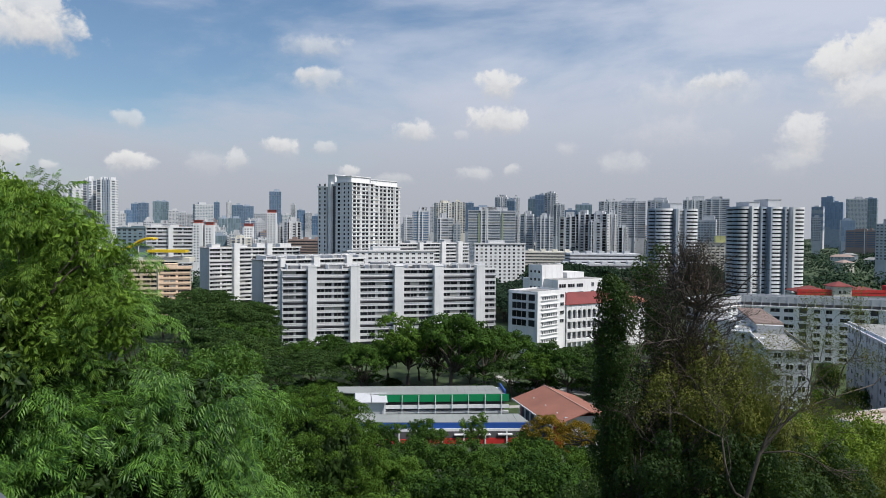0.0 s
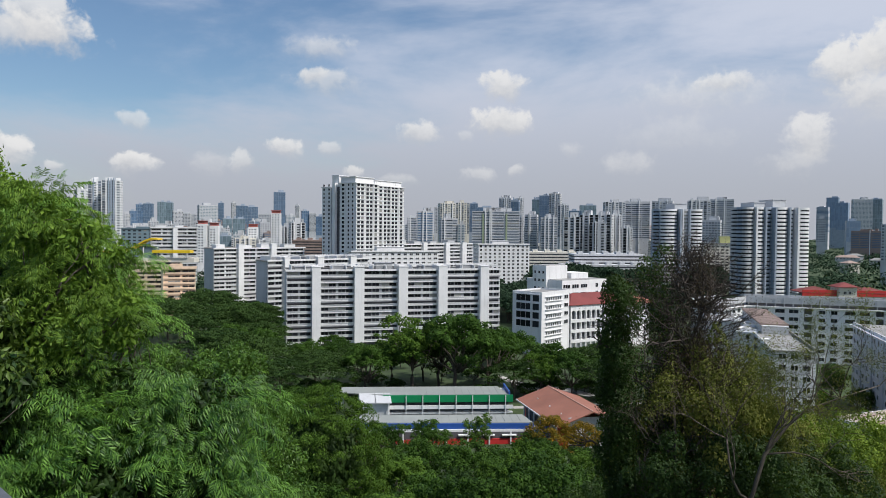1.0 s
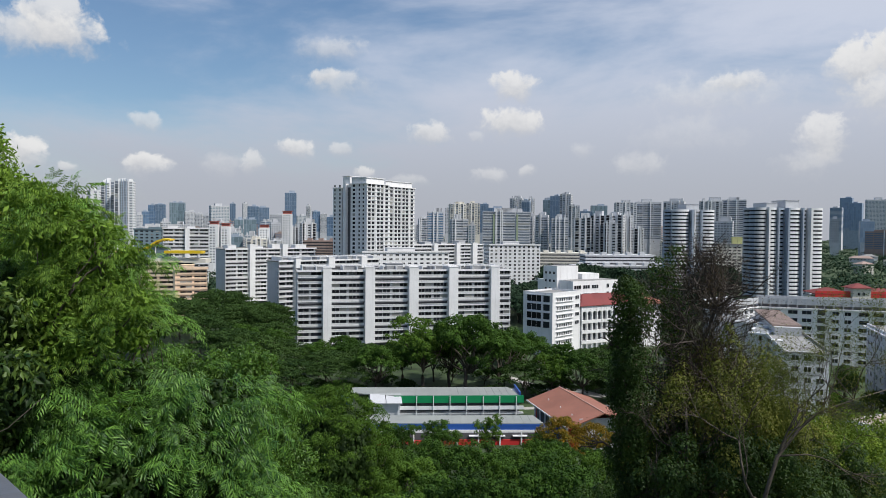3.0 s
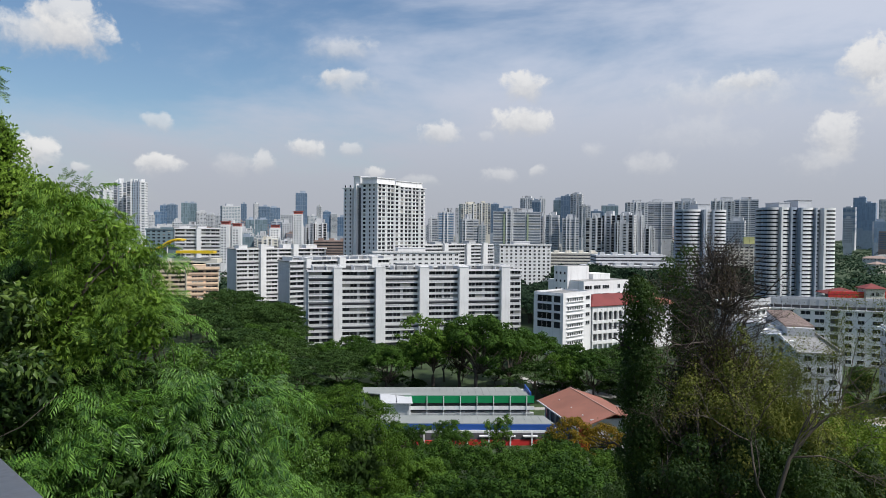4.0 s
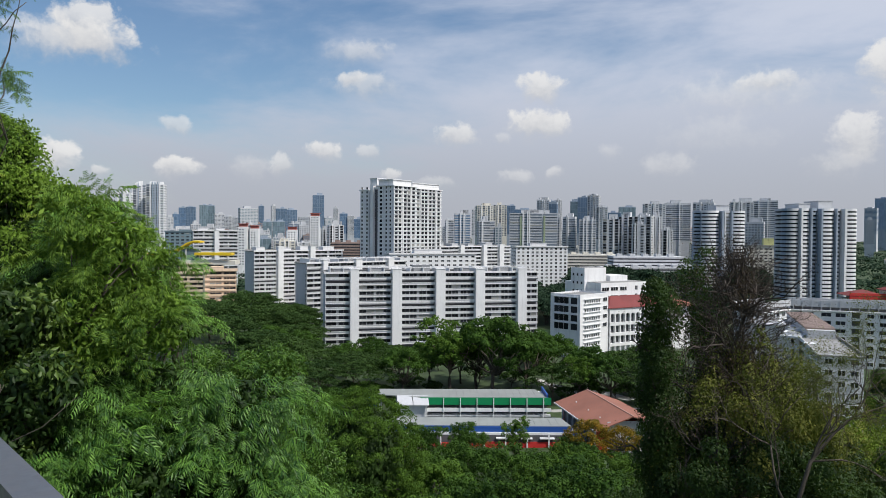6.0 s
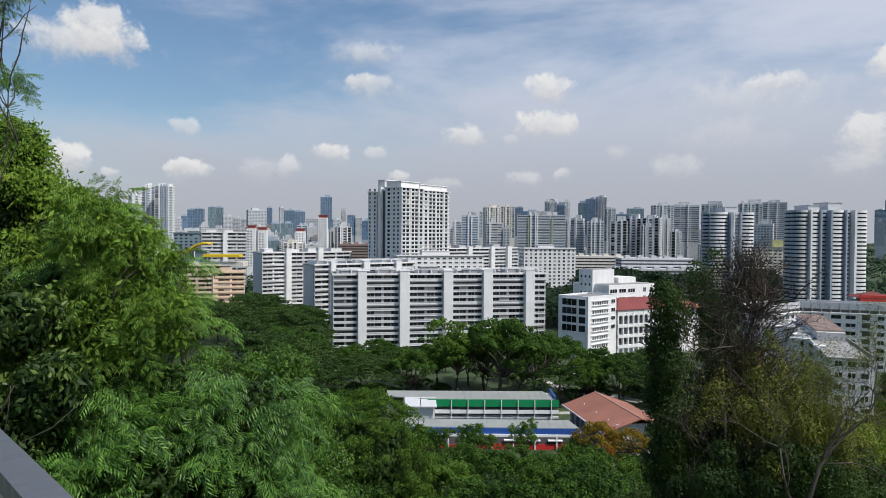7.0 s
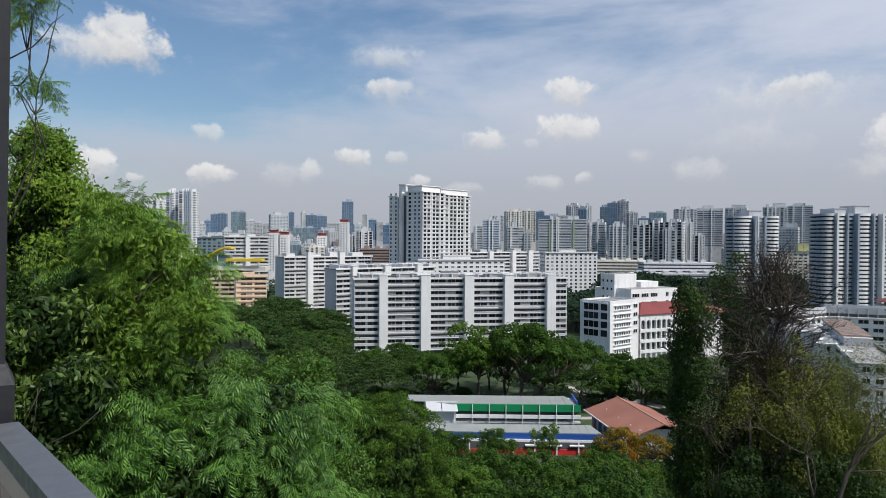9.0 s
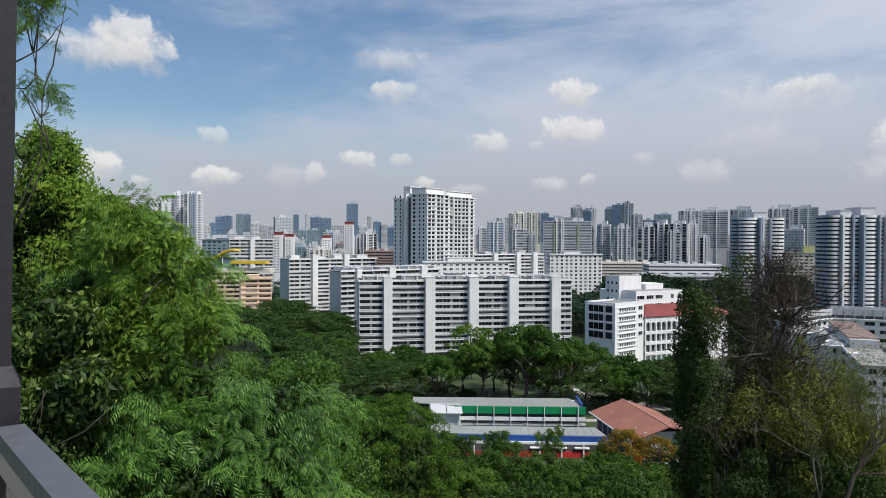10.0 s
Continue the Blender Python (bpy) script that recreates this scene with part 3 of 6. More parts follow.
round_bay_tower("blue-grey apartment tower with white rounded balcony bays", (211, 531, 0), 6, 25,
                [(1.0, 6.0, 4.4, GREYBLUE, -90), (1.0, 15.0, 4.0, PALE, -90), (3.2, 1.2, 4.2, PALE, 0), (11.4, 1.0, 3.4, WHITE, 0), (17.4, 1.0, 3.0, GREYBLUE, 0),
                 (26.0, 0.6, 6.0, WHITE, 0), (34.6, 1.0, 2.6, PALE, 0), (43.5, 0.8, 5.2, WHITE, 0)],
                (1, 48, 1.0, 22), shafts=((7.2, 8.4, -3.4, 1.5, WHITE), (14.6, 15.6, -2.8, 1.5, GREYBLUE), (20.2, 21.4, -5.6, 1.0, GREYBLUE), (31.4, 32.4, -4.6, 1.2, GREYBLUE), (37.2, 38.8, -5.0, 1.2, WHITE)),
                rooms=((8, 16, 4.5), (22, 32, 6.5)))
round_bay_tower("white and blue apartment tower with rounded balcony bays", (171, 598, 0), 6, 25,
                [(6.5, 0.8, 7.0, WHITE, 0), (19.6, 0.8, 3.6, PALE, 0), (28.5, 0.8, 6.0, WHITE, 0), (0, 8, 5.0, GREYBLUE, -90)],
                (0, 34, 1.0, 20), shafts=((13.6, 15.0, -6.0, 1.2, GREYBLUE), (16.0, 17.0, -5.0, 1.2, WHITE), (22.2, 23.4, -4.0, 1.2, GREYBLUE)), rooms=((12, 22, 5.5),))

# left: peach block, white blocks, shopping block with a yellow wave roof
slab("peach and cream slab apartment block", (-153.5, 402, 0), 24, 14, 11, [(0, 2.2, 0), (2.2, 17, 4)], [], fh=2.8,
     wall=PEACH, end=APRICOT, band=PEACH, corridors=(), void=0, win=1.0, flat=True, edge=1.4)
slab("low cream block with long open balconies", (-215, 425, 0), 18, 16, 12, [(0, 60, 12)], [], fh=2.75,
     wall=APRICOT, end=CREAM, band=APRICOT, corridors=(5, 9), void=0)
slab("white office block with ribbon balconies", (-240, 603, 0), 24, 20, 18, [(0, 17, 4), (20.5, 36, 4)], [(17, 20.5)], fh=2.92, wall=WHITE, rise=0.6, corridors=(4, 8, 12, 15))
grid_block("teal and white low block", (-280, 640, 0), 20, 38, 20, 18, 2.85, 9, 4, GLASSTEAL, (2.2, 1.2), 2.0)


def wave_roof():
    ob = thing("canopy_roof", "yellow wave-shaped canopy roof on a cream rooftop", "roof", (-212, 438, 33.6), 3)
    pts = [(0, 4.2), (10, 4.6), (20, 5.2), (25, 6.4), (29, 8.6), (33, 11.2), (37, 12.6), (41, 12.2)]
    b = Build()
    for (xa, za), (xb, zb) in zip(pts, pts[1:]):
        v = [(xa, 0, za), (xb, 0, zb), (xb, 9, zb), (xa, 9, za), (xa, 0, za + 0.9), (xb, 0, zb + 0.9), (xb, 9, zb + 0.9), (xa, 9, za + 0.9)]
        b.add(v, [(3, 2, 1, 0), (4, 5, 6, 7), (0, 1, 5, 4), (1, 2, 6, 5), (2, 3, 7, 6), (3, 0, 4, 7)])
    part("wave", b.mesh("wave", YELLOW), ob)
    part("flat_canopy", Build().box(38, 60, -1, 7, 4.6, 6.2).mesh("flat_canopy", YELLOW), ob)
    part("plinth", Build().box(-6, 62, 0.5, 12, -1.0, 1.6).mesh("plinth", CREAM), ob)
    for x in (2, 12, 22, 32, 40, 48, 57):
        part("post", Build().box(x, x + 0.5, 1, 1.5, 1.6, 4.8 if x < 22 or x > 41 else 8.0).mesh("post", WHITE), ob)
    part("glass_wall", Build().box(30, 40, 2, 6, 1.6, 8.4).mesh("glass_wall", GLASSTEAL), ob)
    part("stair_slope", Build().add([(-4, 0, 5), (4, 0, 10), (4, 0.8, 10), (-4, 0.8, 5), (-4, 0, 6.2), (4, 0, 11.2), (4, 0.8, 11.2), (-4, 0.8, 6.2)],
         [(3, 2, 1, 0), (4, 5, 6, 7), (0, 1, 5, 4), (1, 2, 6, 5), (2, 3, 7, 6), (3, 0, 4, 7)]).mesh("stair_slope", CREAM), ob)
    return ob


wave_roof()


def white_institute():
    """White five-storey teaching block with wide corner windows, the block behind it and an arcaded wing."""
    ob = thing("teaching_block", "white teaching block with wide dark corner windows", "building", (40.7, 318, 0), 48)
    fh, floors = 3.7, 7
    top = 26.4
    part("wall", Build().box(0, 21.5, 0, 15.5, -2, top).mesh("wall", WHITE), ob)
    part("roof", Build().box(0.5, 21.0, 0.5, 15.0, top, top + 0.12).mesh("roof", ROOFGREY), ob)
    rim = Build().box(0, 21.5, 0, 0.4, top, top + 0.8).box(0, 21.5, 15.1, 15.5, top, top + 0.8).box(0, 0.4, 0.41, 15.09, top, top + 0.8).box(21.1, 21.5, 0.41, 15.09, top, top + 0.8)
    part("parapet", rim.mesh("parapet", WHITE), ob)
    for f in range(3, 7):
        z = top - (7 - f) * fh + 0.4
        part("window", window_mesh(7.6, 2.7, WHITE, 3), ob, at=(-0.15, 9.6, z), turn=-90)
        part("window", window_mesh(3.4, 2.7, WHITE, 1), ob, at=(-0.15, 3.0, z), turn=-90)
        part("window_ledge", Build().box(-0.5, 0.0, 1.0, 14.2, 0, 0.3).mesh("window_ledge", WHITE), ob, at=(0, 0, z + 2.85))
        part("window", window_mesh(3.0, 1.5, WHITE, 2), ob, at=(18.8, -0.15, z + 0.5))
    for f in range(1, 7):
        z = top - (7 - f) * fh + 0.7
        part("balcony_ledge", Build().box(2.6, 15.4, -0.5, 0, 0, 0.25).mesh("balcony_ledge", WHITE), ob, at=(0, 0, z + 1.6))
        part("balcony_ledge", Build().box(2.6, 15.4, -0.5, 0, 0, 0.25).mesh("balcony_ledge", WHITE), ob, at=(0, 0, z - 0.4))
        for i in range(7):
            part("window", window_mesh(1.05, 1.2, WHITE, 1), ob, at=(3.8 + i * 1.72, -0.15, z))
    back = thing("teaching_block", "white stepped block with grey flat roofs", "building", (56.6, 365, 0), 35)
    part("wall", Build().box(0, 31, 0, 26, -2, 29).mesh("wall", WHITE), back)
    part("wall", Build().box(-1.5, 13, 10, 20, -2, 36).mesh("wall", WHITE), back, "taller white rear wing")
    part("wall", Build().box(14, 26, 8, 20, 29, 32).mesh("wall", WHITE), back)
    part("roof", Build().box(0.4, 30.6, 0.4, 11.5, 29, 29.2).mesh("roof", ROOFGREY), back)
    part("roof", Build().box(-1.1, 12.6, 10.4, 19.6, 36, 36.2).mesh("roof", ROOFGREY), back)
    for z in (25.2, 21.2, 17):
        for x in (3, 9, 15):
            part("window", window_mesh(4.6, 1.7, WHITE, 3), back, at=(x, -0.09, z))
        for x in (24, 28.6):
            part("window", window_mesh(1.8, 2.0, WHITE, 2), back, at=(x, -0.09, z))
    for z in (32, 28, 24):
        for y in (12, 15, 18):
            part("window", window_mesh(1.4, 1.2, WHITE, 1), back, at=(-1.59, y, z), turn=-90)
    wing = thing("arcaded_wing", "white arcaded school wing under red hipped tile roofs", "building", (55.6, 334.5, 0), 32)
    part("wall", Build().box(0, 40, 0.9, 14, -2, 20).mesh("wall", WHITE), wing)
    part("roof", Build().hip(0, 36, 0, 14, 20.2, 4.6, 0.9).mesh("roof", REDTILE), wing, "dark red hipped tile roof")
    part("roof", Build().hip(32, 46, -6, 12, 20.2, 4.2, 0.9).mesh("roof", TERRACOTTA), wing)
    part("wall", Build().box(33, 45, -5, 11, -2, 19.9).mesh("wall", WHITE), wing)
    for f in range(3):
        z = f * 4.6
        part("floor_band", Build().box(0, 33, -0.6, 0.9, z + 3.0, z + 4.4).mesh("floor_band", WHITE), wing)
        # dark panel behind the piers: painted gallery shade
        part("shaded_gallery", Build().box(0, 33, 0.6, 0.88, z + 4.4, z + (10.6 if f == 2 else 7.4)).mesh("shaded_gallery", GAPSHADE), wing)
    for i in range(12):
        part("pier", Build().box(i * 3.0, i * 3.0 + 0.6, -0.5, 0.58, -1, 19.9).mesh("pier", WHITE), wing)
        if i < 11:
            arch = Build()
            for k in range(8):
                a, c = math.pi * k / 8, math.pi * (k + 1) / 8
                xa, xc = i * 3 + 1.8 - 1.2 * math.cos(a), i * 3 + 1.8 - 1.2 * math.cos(c)
                za, zc = 16.4 + 1.2 * math.sin(a), 16.4 + 1.2 * math.sin(c)
                v = [(xa, -0.4, za), (xc, -0.4, zc), (xc, -0.4, 19.9), (xa, -0.4, 19.9), (xa, 0.5, za), (xc, 0.5, zc), (xc, 0.5, 19.9), (xa, 0.5, 19.9)]
                arch.add(v, [(0, 1, 2, 3), (7, 6, 5, 4), (4, 5, 1, 0)])
            part("arch", arch.mesh("arch", WHITE), wing)


white_institute()


def school():
    """Low school with coloured fascias, and its hall under a terracotta roof."""
    ob = thing("school_block", "low school block with a pale metal roof and green fascia", "building", (-29.7, 211, 0), 4.2)
    part("wall", Build().box(9, 47, -6.5, 2, -1, 7.8).mesh("wall", WHITE), ob)
    for x, y in ((0.3, 2.2), (0.3, -4.2), (5, 2.2), (5, -5.4)):
        part("post", Build().box(x, x + 0.25, y, y + 0.25, -1, 7.9).mesh("post", WHITE), ob)
    roof = Build()
    roof.prism([(0, 2.6), (0, -4.6), (12, -8.0), (47, -8.0), (45, 2.6)], 7.9, 8.15)
    part("roof", roof.mesh("roof", METALROOF), ob, "pale grey metal roof")
    for x in range(0, 46, 2):
        part("roof_seam", Build().box(x, x + 0.08, -4.5 if x < 12 else -7.8, 2.4, 8.15, 8.22).mesh("roof_seam", METALROOF), ob)
    part("fascia", Build().box(12, 48, -8.3, -8.02, 6.1, 8.05).mesh("fascia", GREENPAINT), ob, "bright green fascia board")
    # dark sheet before the wall paints the shade under the gallery
    part("gallery_recess", Build().box(12, 47, -6.8, -6.52, 3.4, 6.1).mesh("gallery_recess", GAPSHADE), ob)
    part("parapet", Build().box(12, 48, -8.3, -8.05, 4.2, 5.2).mesh("parapet", WHITE), ob)
    part("floor_deck", Build().box(12, 48, -8.0, -6.5, 2.8, 3.2).mesh("floor_deck", PALE), ob)
    for i in range(8):
        x = 13.6 + i * 4.6
        part("post", Build().box(x, x + 0.2, -8.55, -8.31, 2, 8.0).mesh("post", WHITE), ob)
    part("blue_panel", Build().box(-4.4, 0.4, -3.2, -2.9, 4.4, 7.0).mesh("blue_panel", BLUEPAINT), ob, "blue end panel")
    part("blue_panel", Build().box(-4.4, -4.1, -2.9, 2.4, 4.4, 7.2).mesh("blue_panel", BLUEPAINT), ob)
    part("blue_panel", Build().box(46.8, 47.2, -8, 2.4, 6.0, 9.0).mesh("blue_panel", BLUEPAINT), ob)
    room = thing("rooftop_room", "small white rooftop room with a two-part pitched roof", "building", (-22.5, 199.5, 0), 4.2)
    part("wall", Build().box(0, 7.4, 0, 5.0, -1, 6.9).mesh("wall", PALE), room)
    tilt = [(3, 2, 1, 0), (4, 5, 6, 7), (0, 1, 5, 4), (1, 2, 6, 5), (2, 3, 7, 6), (3, 0, 4, 7)]
    for xa, xb in ((-0.6, 3.6), (3.8, 8.0)):
        v = [(x, y, z + dz) for dz in (0, 0.25) for x, y, z in ((xa, -0.9, 6.9), (xb, -0.9, 6.9), (xb - 0.4, 5.8, 8.0), (xa - 0.4, 5.8, 8.0))]
        part("roof", Build().add(v, tilt).mesh("roof", PALE), room)
    for x in (0.2, 7.0):
        part("post", Build().box(x, x + 0.25, -0.7, -0.45, 2, 7.0).mesh("post", WHITE), room)
    part("railing", Build().box(0, 7.4, -0.7, -0.6, 3.4, 3.6).mesh("railing", WHITE), room)
    deck = thing("school_deck", "dark green flat roof deck between school roofs", "roof", (-29.7, 203, 0), 4.2)
    part("deck", Build().box(-1, 50, -9.5, 1.0, -1, 2.4).mesh("deck", DECKGREEN), deck)
    low = thing("school_block", "front school block with a pale roof and deep blue fascia", "building", (-25.0, 190.0, 0), 3.4)
    part("wall", Build().box(0, 48, -5.5, 2.5, -1, 3.6).mesh("wall", WHITE), low)
    part("roof", Build().prism([(0, 3.4), (0, -4.4), (47, -5.0), (45.6, 3.4)], 4.9, 5.15).mesh("roof", METALROOF), low, "pale grey metal roof")
    for x in range(0, 46, 2):
        part("roof_seam", Build().box(x, x + 0.08, -4.3, 3.2, 5.15, 5.22).mesh("roof_seam", METALROOF), low)
    part("fascia", Build().prism([(0, -4.45), (0, -4.75), (47.2, -5.35), (47.2, -5.05)], 3.0, 5.0).mesh("fascia", BLUEPAINT), low, "deep blue fascia board")
    # painted shade again, as a dark sheet below the blue fascia
    part("gallery_recess", Build().box(0.5, 47.5, -5.64, -5.52, 0.9, 3.0).mesh("gallery_recess", GAPSHADE), low)
    part("red_wall", Build().box(24, 47, -6.2, -5.9, -0.5, 1.4).mesh("red_wall", REDPAINT), low, "red balcony wall")
    part("red_wall", Build().box(2, 23.8, -6.2, -5.9, -0.5, 1.2).mesh("red_wall", REDPAINT), low)
    part("white_band", Build().box(24, 48, -6.3, -5.8, -1.6, -0.5).mesh("white_band", WHITE), low)
    for i in range(9):
        x = 3.2 + i * 5.4
        part("post", Build().box(x, x + 0.35, -6.5, -6.21, -1.5, 3.6).mesh("post", WHITE), low)
    for x in (28, 33.5, 39):
        part("awning", Build().box(x, x + 3.6, -6.6, -5.6, 2.2, 2.45).mesh("awning", WHITE), low)
    part("blue_panel", Build().box(47.3, 51.0, -5.6, -5.3, 1.5, 4.6).mesh("blue_panel", BLUEPAINT), low)
    part("red_column", Build().box(51.0, 52.4, -5.8, -4.4, -2.0, 6.5).mesh("red_column", REDPAINT), low)
    hall = thing("school_hall", "school hall with a broad terracotta ridged roof", "building", (20.9, 209.0, -0.8), -76.8)
    part("wall", Build().box(1, 28, 1, 16.5, -2, 6.8).mesh("wall", REDPAINT), hall)
    part("roof", Build().gable(0, 29.4, 0, 17.5, 7.0, 3.3, 0.7).mesh("roof", TERRACOTTA), hall, "broad terracotta ridged roof")
    part("ridge_cap", Build().box(-0.7, 30.1, 8.6, 8.9, 10.28, 10.4).mesh("ridge_cap", surface("pale_ridge_cap", (0.42, 0.26, 0.21), 0.8)), hall)
    part("gutter", Build().box(-0.7, 30.1, -1.0, -0.72, 6.7, 7.0).mesh("gutter", PALE), hall)
    part("gable_wall", Build().box(28.1, 28.4, 3, 14, -2, 8.6).mesh("gable_wall", PALE), hall)
    # the opening is a dark sheet, its inner shade painted
    part("side_opening", Build().box(3, 26, 0.8, 0.95, 1.5, 6.0).mesh("side_opening", GAPSHADE), hall)
    for i in range(7):
        part("frame_post", Build().box(2.5 + i * 4, 2.8 + i * 4, 0.3, 0.7, -1, 6.8).mesh("frame_post", WHITE), hall)
    for x in (6, 15, 23):
        part("roof_vent", Build().box(x, x + 0.25, 3.0, 3.25, 7.9, 8.6).mesh("roof_vent", WHITE), hall)


school()

# right: long bent block, angled block, low house, red-roofed block


def plain_block(label, at, turn, length, depth, floors, fh, columns, recesses=(), wall=None, open_top=True, end_windows=0, low=0):
    """A plain walled block: windows (x, width) on its front, which faces -y, between recessed balcony bays (x0, x1)."""
    wall = wall or WHITE
    ob = thing("apartment_block", label, "building", at, turn, "apartment blocks")
    top = floors * fh
    # dark core colour stands in for shade in the balcony bays
    part("core", Build().box(0.2, length - 0.2, 1.6, depth, -3, top).mesh("core", GAPSHADE), ob)
    edges = [0.0] + [v for r in recesses for v in r] + [length]
    for x0, x1 in zip(edges[::2], edges[1::2]):
        part("wall", Build().box(x0, x1, 0, depth if x0 == 0 or x1 == length else 1.6, -3, top).mesh("wall", wall), ob)
    for x0, x1 in recesses:
        rail = Build().box(0.02, x1 - x0 - 0.02, 0.3, 0.45, 0, 1.0).box(0.02, x1 - x0 - 0.02, 0.3, 1.6, -0.2, 0.0).mesh("balcony", wall)
        for f in range(low, floors):
            part("balcony", rail, ob, at=(x0, 0, f * fh))
    for f in range(low, floors):
        for x, w in columns:
            part("window", window_mesh(w, fh * 0.46, wall, 2 if w > 1.4 else 1), ob, at=(x, -0.15, f * fh + fh * 0.36))
        for i in range(end_windows):
            part("window", window_mesh(1.6, fh * 0.46, wall, 2), ob, at=(length + 0.15, depth * (i + 0.5) / end_windows, f * fh + fh * 0.36), turn=90)
    part("eave", Build().box(-0.6, length + 0.6, -0.9, depth + 0.6, top, top + 0.45).mesh("eave", wall), ob)
    if open_top:
        # open top storey filled dark, its shade painted on
        part("attic", Build().box(0.4, length - 0.4, 0.5, depth - 0.5, top + 0.45, top + 1.6).mesh("attic", GAPSHADE), ob)
        part("roof", Build().box(0, length, -0.2, depth, top + 1.6, top + 1.8).mesh("roof", ROOFGREY), ob)
        for y in (-0.2, depth - 0.4):
            part("roof_parapet", Build().box(0, length, y, y + 0.4, top + 1.8, top + 4.4).mesh("roof_parapet", PALE), ob)
        stud = Build().box(0, 0.3, -0.35, -0.21, top + 0.45, top + 4.4).mesh("parapet_post", PALE)
        for i in range(int(length / 3.4)):
            part("parapet_post", stud, ob, at=(1 + i * 3.4, 0, 0))
    else:
        part("roof", Build().box(0.4, length - 0.4, 0.4, depth - 0.4, top + 0.45, top + 0.6).mesh("roof", ROOFGREY), ob)
        for y in (0.0, depth - 0.25):
            part("roof_parapet", Build().box(0, length, y, y + 0.25, top + 0.45, top + 1.3).mesh("roof_parapet", wall), ob)
    return ob


plain_block("long bent apartment block with weathered white walls", (176.99 - 53.7 * math.cos(radians(-19)), 296.97 - 53.7 * math.sin(radians(-19)), 0), -19, 92, 11, 7, 3.2,
            [(x + k, w) for x in (0, 26, 52, 74) for k, w in ((3, 2.4), (7.4, 2.4), (13.2, 3.6), (18.4, 3.6))], [(22.4, 25.4), (48.4, 51.4), (71, 74)])
plain_block("bent end of the apartment block with sunlit walls", (107.4, 295.4, 0), 45.4, 26.5, 11, 7, 3.2, [(4, 2.4), (9, 2.4), (15, 2.4), (20, 2.4)])
lean = slab("white apartment block with stepped balconies and roof hall", (100.5, 257.2, 0), -105, 9.5, 9, [(0, 18, 4), (20, 40, 4), (42, 58, 4), (60, 76, 4)],
            [(18, 20), (40, 42), (58, 60)], fh=2.72, proud=1.0, rise=0.5, wall=WHITE, band=WHITE, rooms=False, end=WHITE, void=0, corridors=(2, 5))
hall_top = 9 * 2.72 + 0.35
part("roof_hall", Build().box(0, 46, 1.5, 8.5, hall_top, hall_top + 2.3).mesh("roof_hall", PALE), lean)
slat = Build().box(0, 0.9, 1.2, 8.8, 0, 0.5).mesh("roof_slat", BROWN)
for i in range(22):
    part("roof_slat", slat, lean, at=(1 + i * 2.0, 0, hall_top + 2.32))
for i in range(3):
    for f in range(3, 9):
        part("window", window_mesh(1.7, 1.2, WHITE, 2), lean, at=(76.16, 2.0 + i * 2.8, f * 2.72 + 1.0), turn=90)
plain_block("pale stair wing with few small windows", (86.4, 245.1, 0), -16, 8.9, 12, 9, 2.74, [(3.4, 1.2)], open_top=False, wall=WHITE)
plain_block("pale stair wing with a lift shaft", (84.4, 216.4, 0), -30, 4.8, 12, 9, 2.74, [(3.0, 0.9)], open_top=False, wall=WHITE)
plain_block("white apartment block with tall dark windows above a slope", (128.8, 236.3, 0), -106, 62, 14, 8, 3.05,
            [(x, 1.3) for x in (3, 7, 14, 18, 26, 30, 38, 42, 50, 55)], [(10, 12), (22, 24), (34, 36), (46, 48)], open_top=False)


def low_house():
    ob = thing("service_building", "low white building with a stained flat roof", "building", (88.2, 169.6, 0), -66)
    part("wall", Build().box(1.2, 30, 1.2, 21, -3, 11.0).mesh("wall", WHITE), ob)
    part("roof", Build().box(0, 31, 0, 22, 11.0, 11.9).mesh("roof", WHITE), ob)
    part("roof_felt", Build().box(0.5, 30.5, 0.5, 21.5, 11.9, 12.0).mesh("roof_felt", surface("stained_roof_felt", (0.36, 0.30, 0.26), 0.9, 0.3, 0.7)), ob, "stained brown roof felt")
    for i in range(5):
        part("roof_beam", Build().box(3 + i * 5.6, 3.5 + i * 5.6, 2, 20, 12.0, 12.3).mesh("roof_beam", BROWN), ob)
    for x in (6, 12, 18, 24):
        part("window", window_mesh(4.0, 1.5, PALE, 3), ob, at=(x, 1.05, 8.0))


low_house()


def red_roof_block():
    ob = thing("community_block", "low block with a bright red wall band and red hipped roofs", "building", (206, 432, 0), -4)
    part("wall", Build().box(0, 52, 0, 18, -2, 17).mesh("wall", CREAM), ob)
    part("red_band", Build().box(-0.3, 52.3, -0.5, -0.02, 17, 20.5).mesh("red_band", REDPAINT), ob)
    part("roof", Build().hip(0, 20, 0, 18, 19, 3.0).mesh("roof", REDTILE), ob)
    part("roof", Build().hip(30, 50, 0, 18, 19, 3.0).mesh("roof", REDTILE), ob)
    part("stair_tower", Build().box(19, 29, -3, 8, -2, 22.5).mesh("stair_tower", CREAM), ob)
    part("roof", Build().hip(19, 29, -3, 8, 22.6, 2.6, 1.2).mesh("roof", REDTILE), ob)
    for z in (18.4, 14):
        for x in (22.5, 25.0):
            part("window", window_mesh(1.4, 1.6, CREAM, 2), ob, at=(x, -3.09, z))
    part("red_pier", Build().box(50, 52, -0.9, 6, -2, 23).mesh("red_pier", REDPAINT), ob)


red_roof_block()


